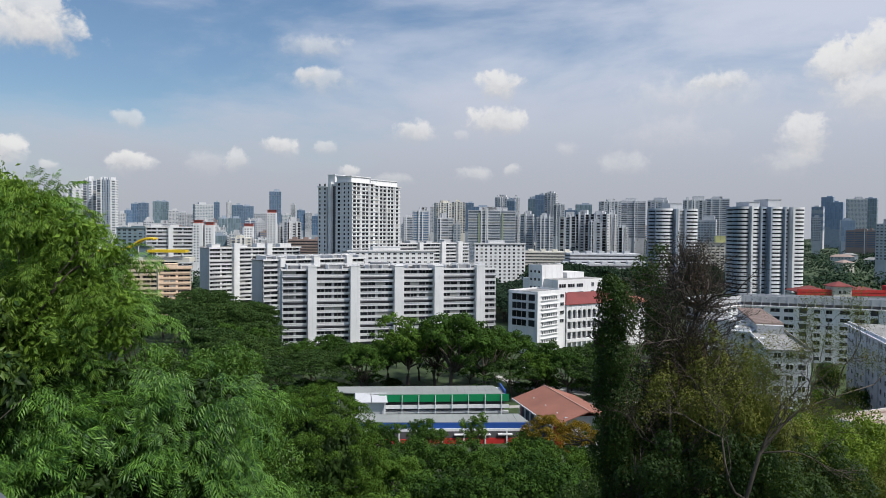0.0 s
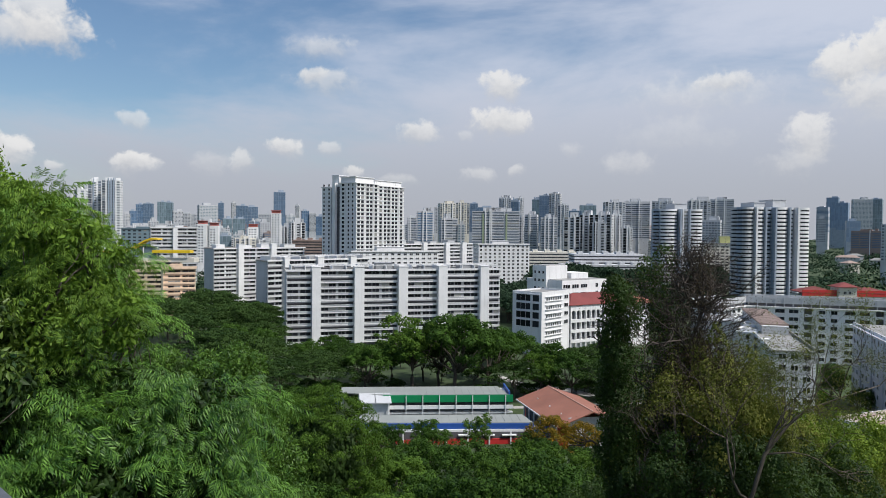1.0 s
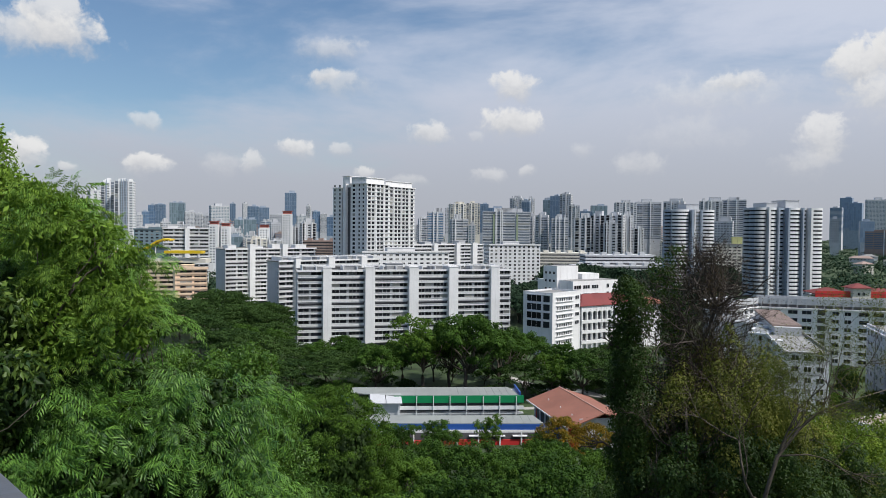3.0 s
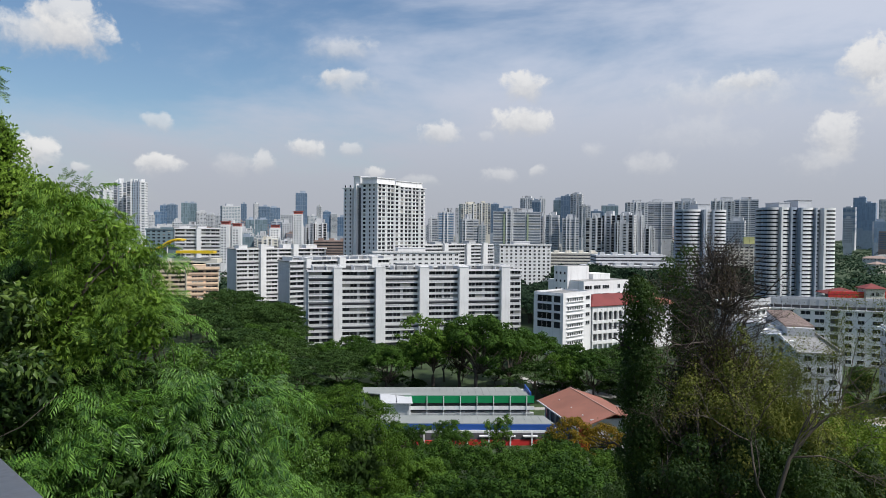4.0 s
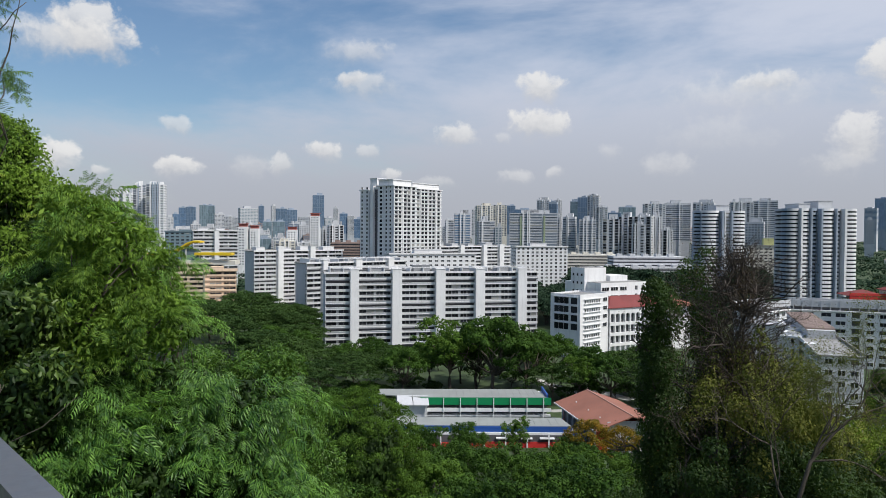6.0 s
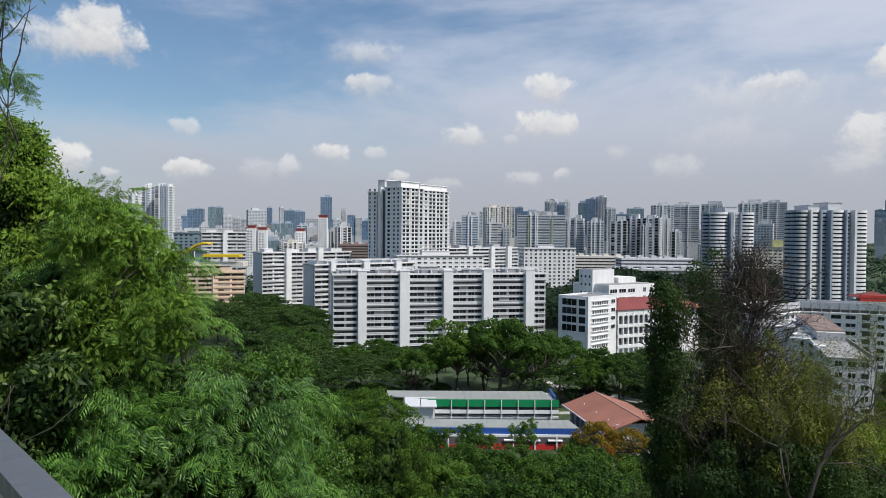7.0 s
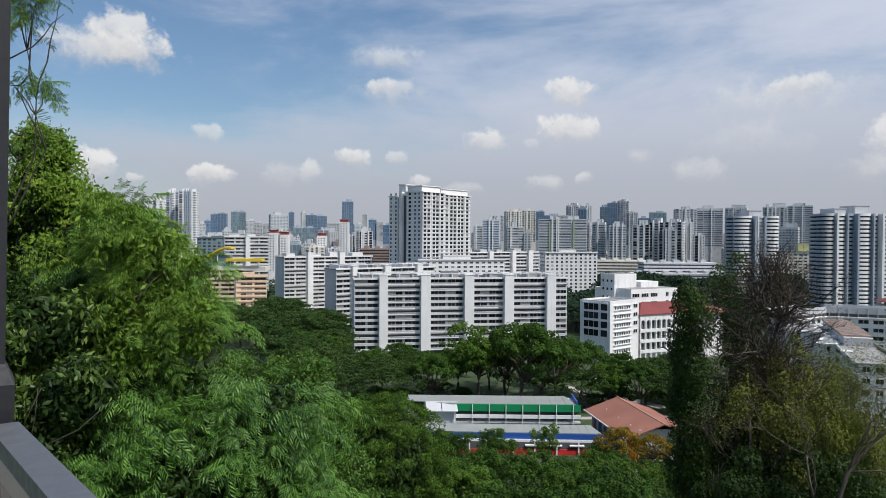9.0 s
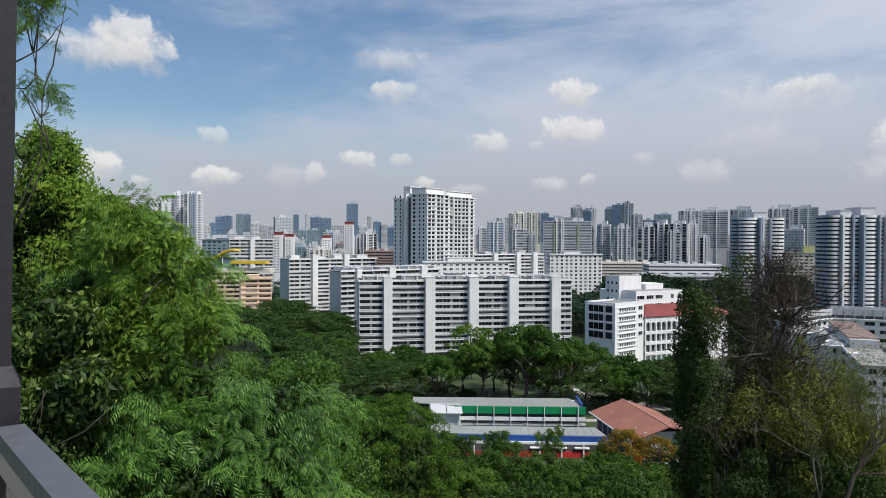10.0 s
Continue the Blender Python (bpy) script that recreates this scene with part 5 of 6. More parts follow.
RAIN = [
    tree("wide umbrella-shaped rain tree in the park", "umbrella", 17, 12.5, 9500, 0.74, LEAF_RAIN, 11, 1.25),
    tree("spreading rain tree with dark green crown", "umbrella", 19, 11.5, 9000, 0.74, LEAF_RAIN, 12, 1.3),
    tree("round-crowned leafy park tree on grass", "dome", 18, 8.5, 9000, 0.70, LEAF_WOOD, 13, 1.15),
    tree("tall light-crowned park tree with visible limbs", "tall", 19, 8.0, 7500, 0.66, LEAF_LIME, 15, 1.0)]
SHRUB = [tree("low green shrub on the park lawn", "dome", 5, 2.6, 1500, 0.42, LEAF_WOOD, 16, 1.1, "shrub"),
         tree("low dark shrub by the park path", "dome", 4, 2.4, 1400, 0.40, LEAF_RAIN, 17, 1.1, "shrub")]
AFAR = [tree("dark rain tree between far blocks", "umbrella", 17, 11.0, 2000, 1.45, LEAF_FAR, 18, 1.25),
        tree("round dark tree between far blocks", "dome", 16, 8.0, 1800, 1.4, LEAF_FAR, 19, 1.2)]
used = set()


def put_tree(ob, x, y, turn, scale, wide=1.0):
    """The first use places the tree itself, each later one a copy."""
    if ob.name in used:
        return plant(ob, x, y, turn, scale, wide)
    used.add(ob.name)
    place_first(ob, x, y, turn, scale, wide)
    return ob


# wooded slope below the lookout
rng = random.Random(5)
yy = 84.0
while yy < 180:
    step = 8.0 + yy * 0.012
    x = -0.37 * yy
    while x < (0.30 if yy < 140 else 0.5) * yy:
        px, py = x + rng.uniform(-2.5, 2.5), yy + rng.uniform(-2.5, 2.5)
        in_school = (-36 < px < 62 and py > 179) or (2 < px < 34 and py > 166)
        in_house = px > 78 and py > 140
        near_right = px > 5 and py < 50
        if not (in_school or in_house or near_right):
            s = rng.uniform(0.62, 1.15)
            if yy > 138:
                s = rng.uniform(0.55, 0.78)
            put_tree(rng.choice(WOODS), px, py, rng.uniform(0, 360), s)
        x += step
    yy += step * 0.92
# large rounded tree standing out of the slope
dome_tree = tree("huge dense rain tree dome on the slope", "layered", 22, 10.5, 64000, 0.32, LEAF_LIME, 14, 0.95)
place_first(dome_tree, -18.2, 108, 40, 1.18, 0.70)
plant(dome_tree, -28.0, 128, 140, 0.9)
orange = tree("tree crown covered with orange blossom", "dome", 12, 5.5, 6000, 0.42, LEAF_ORANGE, 21)
place_first(orange, 23, 163, 0, 1.0)
plant(orange, 30.0, 160, 70, 0.95)
# park trees between the school and the slab block
for x, y, k, s in ((-52, 232, 0, 0.78), (-38, 234, 1, 0.74), (-25, 236, 2, 0.9), (-11, 240, 3, 1.36), (4, 238, 2, 1.42), (14, 243, 2, 1.15), (-18, 250, 3, 1.05), (30, 236, 3, 0.8),
                   (-44, 250, 0, 0.78), (-2, 252, 2, 1.15), (22, 236, 0, 0.75), (40, 236, 2, 0.8), (50, 228, 1, 0.8), (34, 244, 2, 0.9), (-58, 222, 1, 0.8), (-70, 226, 2, 0.8),
                   (23, 256, 2, 1.0), (44, 250, 1, 0.8), (56, 246, 2, 0.85), (-66, 246, 1, 1.0), (-80, 262, 0, 1.1),
                   (-30, 262, 1, 0.74), (-8, 262, 0, 0.9), (12, 270, 2, 0.8), (20, 290, 1, 0.8), (62, 275, 0, 0.8), (-50, 268, 2, 0.7)):
    put_tree(RAIN[k], x, y, (x * 37 + y * 11) % 360, s)
# shrubs and small trees under the park trees
rng = random.Random(23)
for i in range(60):
    x, y = rng.uniform(-75, 62), rng.uniform(217, 262)
    put_tree(rng.choice(SHRUB), x, y, rng.uniform(0, 360), rng.uniform(0.6, 1.4), 1.2)
for i in range(26):
    x, y = rng.uniform(-66, 40), rng.uniform(266, 312)
    put_tree(rng.choice(SHRUB), x, y + 0.27 * (x + 66) * 0.5, rng.uniform(0, 360), rng.uniform(1.1, 2.0), 1.1)
# rain trees to the left of the slab and among the far blocks
for x, y, k, s in ((-104, 300, 0, 1.15), (-92, 318, 1, 1.1), (-118, 330, 1, 1.15), (-100, 346, 0, 1.15), (-132, 352, 0, 1.2), (-115, 372, 1, 1.2),
                   (-92, 368, 2, 0.9), (-84, 292, 2, 0.85), (-82, 318, 1, 1.0), (-76, 302, 0, 0.95), (-98, 330, 0, 1.1), (-88, 350, 1, 1.0), (-70, 286, 2, 0.8), (-64, 268, 1, 0.75), (-78, 270, 0, 0.9), (-128, 304, 2, 1.0), (-140, 330, 1, 1.0), (-148, 380, 0, 1.1), (-132, 398, 1, 1.1)):
    put_tree(RAIN[k], x, y, (x * 31 + y * 17) % 360, s)
rng = random.Random(9)
for i in range(70):
    x, y = rng.uniform(22, 190), rng.uniform(395, 560)
    if 0.035 + (0.03 if y > 470 else 0.06) < x / y < 0.42 and not (200 < x < 265 and y > 500):
        put_tree(rng.choice(AFAR), x, y, rng.uniform(0, 360), rng.uniform(0.7, 1.0))
for i in range(30):
    x, y = rng.uniform(86, 125), rng.uniform(175, 225)
    put_tree(rng.choice(WOODS), x, y, rng.uniform(0, 360), rng.uniform(0.5, 0.8)) if i % 2 else put_tree(rng.choice(RAIN), x - 15, y + 90, i * 50, 0.6)


for x, y in ((82, 150), (87, 145), (93, 142), (100, 145), (78, 154), (106, 150)):
    put_tree(WOODS[(x + y) % 6], x, y, x * 31, 0.55)
for x, y in ((120, 232), (127, 240), (133, 228), (118, 248), (140, 222), (128, 216), (112, 262), (136, 262), (124, 205), (138, 205)):
    put_tree(WOODS[(x + y) % 6], x, y, x * 31, 0.62)
rng = random.Random(14)
for i in range(46):
    y = rng.uniform(565, 655)
    put_tree(AFAR[i % 2], y * (rng.uniform(0.10, 0.27) if i < 30 else rng.uniform(0.335, 0.36)), y, i * 71, rng.uniform(1.3, 1.65), 0.9)


rng = random.Random(27)
for i in range(22):
    y = rng.uniform(425, 545)
    put_tree(AFAR[i % 2], y * rng.uniform(0.06, 0.125), y, i * 53, rng.uniform(0.95, 1.2))


def far_woods():
    """Far woods that nobody could count: one sheet of leaf sprays."""
    rng = np.random.default_rng(77)
    clumps = []
    for i in range(1900):
        y = 560 * (4600 / 560) ** rng.random()
        x = y * rng.uniform(-0.62, 0.80)
        right = x / y > 0.42
        h = rng.uniform(9, 15) * (1.0 if right else 0.9)
        r = rng.uniform(7, 13) * (1 + y / 2500)
        clumps.append((x, y, h * 0.6, r, r, h * 0.45))
    pts, out = shell(rng, clumps, 125000, 0.3)
    out[:, 2] += 0.6
    ob = new("far_woods", leaf_mesh("far_woods", pts, out, 3.4, 2.6, LEAF_FAR, rng, 0.2, 0.3))
    tagged(ob, "dark green far woods between the town blocks", "woods", kind="stuff")


far_woods()

# ---------------------------------------------------------------- near trees beside the lookout


def frond_template(rng, pairs=5, leaflets=6, length=0.7):
    """One twice-feathered leaf as quads: an arching midrib along +x, paired side stalks set with narrow pointed leaflets."""
    out = []

    def blade(p, along, up, ln, wd):
        side = np.cross(along, up)
        side /= np.linalg.norm(side) + 1e-9
        m = p + along * ln * 0.4
        out.extend([p, m + side * wd / 2, p + along * ln - up * ln * 0.18, m - side * wd / 2])

    def stalk(p, d, reach, count):
        q = p + d * reach * 0.5 + np.array([0, 0, -0.06 * reach])
        e = p + d * reach + np.array([0, 0, -0.26 * reach])
        across = np.cross(d, np.array([0, 0, 1.0]))
        across /= np.linalg.norm(across) + 1e-9
        for a, b in ((p, q), (q, e)):
            out.extend([a + across * 0.004, b + across * 0.003, b - across * 0.003, a - across * 0.004])
        for j in range(count):
            u = (j + 0.6) / count
            c = p + d * reach * u + np.array([0, 0, -0.26 * reach * u * u])
            for s in (-1, 1):
                a = d * 0.55 + s * across * 0.8 + np.array([0, 0, -0.42 - 0.3 * rng.random()])
                a /= np.linalg.norm(a)
                blade(c, a, np.array([0, 0, 1.0]) + rng.normal(0, 0.15, 3), length * 0.175 * (1.15 - 0.5 * abs(u - 0.4)) * rng.uniform(0.85, 1.15), length * 0.040)

    for i in range(pairs):
        t = (i + 0.7) / pairs
        base = np.array([length * t, 0, -0.24 * length * t * t])
        for s in (-1, 1):
            d = np.array([0.5 + 0.3 * t, s * 0.9, -0.10])
            stalk(base, d / np.linalg.norm(d), length * (0.50 - 0.28 * abs(t - 0.3)), leaflets)
    stalk(np.array([length * 0.98, 0, -0.24 * length]), np.array([0.93, 0, -0.36]), length * 0.42, leaflets)
    return np.array(out)


def orient(points, forward, roll, rng):
    """Rotation matrices whose x axis is `forward`, z axis as high as may be, rolled a little."""
    f = forward / (np.linalg.norm(forward, axis=1, keepdims=True) + 1e-9)
    z = np.array([0, 0, 1.0])[None] + rng.normal(0, roll, f.shape)
    y = np.cross(z, f)
    y /= np.linalg.norm(y, axis=1, keepdims=True) + 1e-9
    return np.stack([f, y, np.cross(f, y)], 2)


def frond_mesh(name, pts, out, mat, seed, length=0.56, pairs=3, leaflets=5, droop=0.25):
    rng = np.random.default_rng(seed)
    shapes = [frond_template(rng, pairs, leaflets, length) for i in range(3)]
    f = out * np.array([1, 1, 0.5]) + rng.normal(0, 0.45, out.shape)
    f[:, 2] = f[:, 2] * 0.6 - droop
    rot = orient(pts, f, 0.4, rng)
    size = rng.uniform(0.7, 1.2, len(pts))
    chunks = []
    for k, shape in enumerate(shapes):
        sel = np.arange(len(pts)) % 3 == k
        v = np.einsum("nij,mj->nmi", rot[sel], shape) * size[sel, None, None] + pts[sel, None, :]
        chunks.append(v.reshape(-1, 3))
    return quads(name, np.concatenate(chunks), mat)


def knot(rng, c, count):
    """Breaks each clump into small tufts on its skin, with gaps of shade between them."""
    tufts = []
    for k in c:
        d = rng.normal(0, 1, (count, 3))
        d /= np.linalg.norm(d, axis=1, keepdims=True)
        d[:, 2] = np.abs(d[:, 2]) * 1.1 - 0.35
        for v in d:
            f = rng.uniform(0.22, 0.46)
            tufts.append((*(k[:3] + v * k[3:] * rng.uniform(0.6, 0.95)), *(k[3:] * f)))
    return tufts


def near_tree(label, base, clumps, mat, seed, fronds=0, leaves=0, length=0.62, size=0.11, droop=0.25, leafmat=None, twigs=40, name="tree", fork_at=0.45, knots=7, inner=True, stem=1.0):
    """A tree close to the lookout: trunk from the slope, limbs to each clump, feathery fronds and broad leaves."""
    rng = np.random.default_rng(seed)
    ob = thing(name, label, "tree", base, 0, "trees by the lookout")
    o = np.array(base)
    c = np.array(clumps, float)
    c[:, :3] -= o
    wood = Build()
    mid = c[:, :3].mean(0)
    fork = (mid[0] * fork_at, mid[1] * fork_at, mid[2] * fork_at)
    limb(wood, (0, 0, -1.0), fork, 0.20 * stem, 0.13 * stem, rng, 0.04, 6, 8)
    for k in c:
        pts = limb(wood, fork, tuple(k[:3]), 0.075 * stem, 0.02 * stem, rng, 0.08, 5, 6)
        for i in range(max(2, twigs // len(c))):
            d = rng.normal(0, 1, 3)
            d /= np.linalg.norm(d)
            d[2] = abs(d[2]) * 0.7
            limb(wood, pts[-1 - rng.integers(0, 3)], tuple(k[:3] + d * k[3:] * 0.95), 0.014, 0.004, rng, 0.05, 5, 4)
    part("trunk", wood.mesh("trunk", BARK, smooth=True), ob)
    # core of darker leaves paints shade into the gaps between tufts
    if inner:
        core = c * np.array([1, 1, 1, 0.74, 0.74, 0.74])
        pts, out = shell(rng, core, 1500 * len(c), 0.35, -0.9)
        part("inner_leaves", leaf_mesh("inner_leaves", pts, out, 0.12, 0.055, LEAF_DARK, rng, 0.6, 0.5), ob, "dark inner leaves painting the shade of the crown")
    if fronds:
        pts, out = shell(rng, knot(rng, c, knots), fronds, 0.5, -0.3)
        part("fronds", frond_mesh("fronds", pts, out, mat, seed + 1, length, droop=droop), ob)
    if leaves:
        pts, out = shell(rng, knot(rng, c, knots), leaves, 0.45, -0.6)
        pts += rng.normal(0, 0.6 * size, pts.shape)
        part("leaves", leaf_mesh("leaves", pts, out, size, size * 0.4, leafmat or mat, rng, 0.6, 0.6), ob)
    return ob


# feathery-leaved tree leaning over the slope
near_tree("feathery-leaved bright green tree close to the railing", (-4.8, 10.5, 42.0),
          [(-5.3, 10.0, 52.0, 0.9, 0.9, 0.75), (-4.3, 10.1, 51.6, 0.75, 0.8, 0.7), (-3.3, 10.2, 51.5, 0.6, 0.8, 0.55), (-4.5, 9.0, 50.7, 1.0, 0.8, 0.7),
           (-3.2, 9.8, 50.3, 0.8, 0.8, 0.7), (-6.2, 10.4, 53.0, 0.7, 0.8, 0.7), (-5.6, 8.8, 51.0, 0.8, 0.7, 0.7), (-4.1, 8.4, 49.8, 1.0, 0.8, 0.6),
           (-2.8, 9.2, 49.2, 0.9, 0.8, 0.7), (-5.4, 8.4, 49.9, 0.8, 0.7, 0.6), (-4.9, 9.2, 48.9, 1.2, 0.9, 0.8), (-3.6, 9.6, 48.4, 1.3, 0.9, 0.9), (-6.2, 9.4, 49.2, 1.0, 0.9, 0.9), (-4.0, 10.2, 50.4, 1.0, 0.8, 0.8), (-4.95, 9.4, 51.5, 0.75, 0.6, 0.65), (-5.1, 9.4, 50.7, 0.8, 0.6, 0.7), (-3.5, 9.6, 50.9, 0.7, 0.6, 0.6)],
          LEAF_FROND, 31, fronds=2300, leaves=4000, size=0.09, leafmat=LEAF_VINE, length=0.50, droop=0.4)
near_tree("feathery-leaved young tree reaching out over the view", (-5.6, 11.2, 41.5),
          [(-5.7, 11.4, 53.95, 0.35, 0.5, 0.10), (-5.1, 11.4, 53.45, 0.36, 0.5, 0.10), (-6.2, 11.5, 54.3, 0.45, 0.6, 0.2), (-5.3, 11.4, 52.8, 0.5, 0.6, 0.25), (-4.7, 11.4, 52.5, 0.35, 0.5, 0.2)],
          LEAF_FROND, 32, fronds=170, leaves=200, size=0.10, leafmat=LEAF_VINE, length=0.46)
near_tree("fresh yellow-green climber hanging over a feathery tree", (-6.0, 10.2, 42.5),
          [(-5.53, 9.70, 54.35, 0.34, 0.37, 0.25), (-5.17, 9.70, 54.02, 0.34, 0.37, 0.25), (-4.77, 9.70, 53.88, 0.29, 0.32, 0.22), (-5.47, 9.70, 53.69, 0.36, 0.40, 0.27), (-4.95, 9.70, 53.51, 0.34, 0.37, 0.25), (-4.47, 9.70, 53.66, 0.24, 0.26, 0.18), (-5.32, 9.70, 53.25, 0.36, 0.40, 0.27), (-4.66, 9.70, 53.18, 0.32, 0.35, 0.24), (-5.62, 9.70, 52.80, 0.36, 0.40, 0.27), (-5.34, 9.60, 52.74, 0.42, 0.42, 0.34), (-4.76, 9.60, 52.82, 0.40, 0.40, 0.32), (-5.56, 9.60, 52.30, 0.42, 0.42, 0.34), (-4.98, 9.60, 52.38, 0.42, 0.42, 0.34), (-4.32, 9.60, 52.94, 0.34, 0.34, 0.27), (-4.40, 9.60, 52.53, 0.36, 0.36, 0.29)],
          LEAF_BAMBOO, 38, fronds=190, leaves=7500, size=0.10, leafmat=LEAF_BAMBOO, length=0.40, knots=12, inner=False, stem=0.3, fork_at=0.88)
# broad-leaved creeper heaped over a dead stem by the railing
near_tree("dark broad-leaved creeper heaped over a stem", (-6.4, 9.2, 43.0),
          [(-5.9, 8.9, 52.8, 0.7, 0.6, 0.6), (-5.3, 8.7, 52.0, 0.7, 0.6, 0.7), (-6.4, 8.8, 51.8, 0.8, 0.7, 0.8), (-5.7, 8.3, 51.0, 0.8, 0.6, 0.8), (-6.8, 9.2, 53.2, 0.6, 0.6, 0.5)],
          LEAF_VINE, 36, fronds=10, leaves=10500, size=0.115, leafmat=LEAF_CREEPER, length=0.4)
# vine-covered tree behind it, rising higher
near_tree("tall tree smothered in fresh green creepers", (-8.6, 12.5, 42.0),
          [(-8.0, 12.2, 54.6, 0.75, 0.8, 0.9), (-8.2, 12.3, 55.5, 0.5, 0.55, 0.5), (-7.2, 12.0, 53.6, 0.95, 1.0, 0.8), (-7.6, 11.6, 52.2, 1.3, 1.2, 1.1),
           (-6.4, 12.2, 53.8, 0.55, 0.8, 0.5), (-7.8, 11.2, 50.6, 1.3, 1.0, 1.1), (-6.7, 11.2, 51.8, 0.9, 0.9, 0.9), (-6.0, 12.6, 53.0, 0.7, 0.8, 0.6), (-9.0, 12.0, 53.2, 0.9, 0.9, 1.2),
           (-7.85, 12.1, 55.35, 0.38, 0.4, 0.45), (-7.7, 12.1, 54.7, 0.42, 0.5, 0.5), (-7.25, 12.1, 54.45, 0.4, 0.5, 0.4), (-6.85, 12.1, 54.25, 0.4, 0.5, 0.38), (-6.4, 12.1, 53.95, 0.42, 0.5, 0.38), (-6.0, 12.1, 53.7, 0.4, 0.5, 0.35), (-8.6, 12.2, 54.2, 0.6, 0.7, 0.7)],
          LEAF_BAMBOO, 33, fronds=110, leaves=52000, size=0.085, leafmat=LEAF_BAMBOO, length=0.42, knots=26)
near_tree("slim tree with feathery twigs against the sky", (-9.9, 11.2, 42.0),
          [(-6.55, 9.6, 56.9, 0.5, 0.5, 0.4), (-6.8, 9.8, 56.1, 0.35, 0.5, 0.3), (-7.2, 9.9, 57.7, 0.8, 0.8, 0.5), (-6.8, 9.8, 57.4, 0.5, 0.5, 0.4), (-6.95, 10.0, 55.4, 0.3, 0.5, 0.25)],
          LEAF_VINE, 35, fronds=260, length=0.25, leaves=0, twigs=26, droop=0.7, fork_at=0.8, inner=False, stem=0.2)
# creeper curtain on the trees further down
near_tree("tree curtained with hanging green creepers", (-9.0, 27, 28),
          [(-7.3, 26, 49.0, 0.9, 1.2, 0.9), (-6.7, 26.3, 47.3, 1.0, 1.4, 1.3), (-6.1, 26.6, 45.4, 1.1, 1.5, 1.4), (-7.6, 25.5, 46.0, 1.4, 1.6, 1.8), (-5.5, 27, 43.2, 1.2, 1.6, 1.6),
           (-4.9, 27, 41.2, 1.3, 1.6, 1.6), (-6.8, 25.5, 43.2, 1.6, 1.8, 1.8), (-6.2, 25.5, 40.8, 1.8, 1.8, 1.6), (-8.0, 26, 47.8, 1.2, 1.4, 1.2),
           (-10.4, 26.5, 48.9, 1.0, 1.2, 0.9), (-9.4, 26.5, 48.5, 1.0, 1.2, 1.0), (-8.6, 26.3, 48.9, 0.8, 1.1, 0.7)],
          LEAF_VINE, 37, leaves=60000, size=0.14, leafmat=LEAF_VINE, knots=22)


# ---------------------------------------------------------------- dead, vine-hung trees on the right


def branching(b, start, way, length, radius, depth, rng, tips, lift=0.12):
    way = way / np.linalg.norm(way)
    end = start + way * length
    pts = limb(b, tuple(start), tuple(end), radius, radius * 0.55, rng, 0.10, 4, 6 if radius > 0.05 else 4)
    if depth == 0:
        tips.append(end)
        return
    for i in range(3 if depth > 1 else 6):
        p = np.array(pts[rng.integers(2, 5)])
        d = way + rng.normal(0, 0.55, 3)
        d[2] += lift
        branching(b, p, d, length * rng.uniform(0.5, 0.78), radius * 0.5, depth - 1, rng, tips, lift)


def snag(label, base, height, radius, limbs, seed, lean=(0, 0), leaves=0, mat=None, size=0.22, column=None, column_leaves=0, depth=3, start=0.4, reach=0.32, sag=0.5):
    """A half-dead tree: bare branching limbs, creepers round the trunk and sparse leaves at the twig ends."""
    rng = np.random.default_rng(seed)
    ob = thing("tree", label, "tree", base, 0, "half-dead trees")
    wood, tips = Build(), []
    trunk = limb(wood, (0, 0, -1.5), (lean[0], lean[1], height), radius, radius * 0.25, rng, 0.02, 10, 8)
    for i in range(limbs):
        t = start + (1 - start) * (i + 0.5) / limbs
        p = np.array(trunk[min(10, int(t * 10))])
        a = i * 2.4 + rng.normal(0, 0.4)
        branching(wood, p, np.array([math.cos(a), math.sin(a), rng.uniform(0.2, 1.0)]), height * reach * (1.15 - 0.6 * t), radius * 0.26, depth, rng, tips)
    part("trunk", wood.mesh("trunk", DEADWOOD, smooth=True), ob)
    if leaves:
        tips = np.array(tips)
        pick = tips[rng.integers(0, len(tips), leaves)] + rng.normal(0, sag, (leaves, 3))
        part("leaves", leaf_mesh("leaves", pick, np.tile([0, 0, 1.0], (leaves, 1)), size, size * 0.45, mat or LEAF_OLIVE, rng), ob)
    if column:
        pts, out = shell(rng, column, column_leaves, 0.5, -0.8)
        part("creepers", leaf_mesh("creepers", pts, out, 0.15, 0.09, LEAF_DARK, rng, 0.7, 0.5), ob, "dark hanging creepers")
    return ob


def column(x, y, z0, z1, r, seed, wob=0.4):
    g = random.Random(seed)
    n = int((z1 - z0) / (r * 0.75))
    return [(x + g.uniform(-wob, wob), y + g.uniform(-wob, wob), z0 + (z1 - z0) * i / n, r * g.uniform(0.6, 1.1), r * g.uniform(0.6, 1.1), r * g.uniform(0.9, 1.5)) for i in range(n + 1)]


def dry_vines(ob, box_low, box_high, count, seed):
    """Thin dead creepers hanging down through the branches."""
    rng = np.random.default_rng(seed)
    lo, hi = np.array(box_low, float), np.array(box_high, float)
    b = Build()
    for i in range(count):
        p = lo + (hi - lo) * rng.random(3)
        drop = rng.uniform(1.5, 6.0)
        limb(b, tuple(p), (p[0] + rng.normal(0, 0.5), p[1] + rng.normal(0, 0.5), p[2] - drop), 0.022, 0.012, rng, 0.06, 4, 3)
    tagged(part("dry_vine", b.mesh("dry_vine", DEADWOOD), ob, "dry brown hanging vines"), kind="stuff")


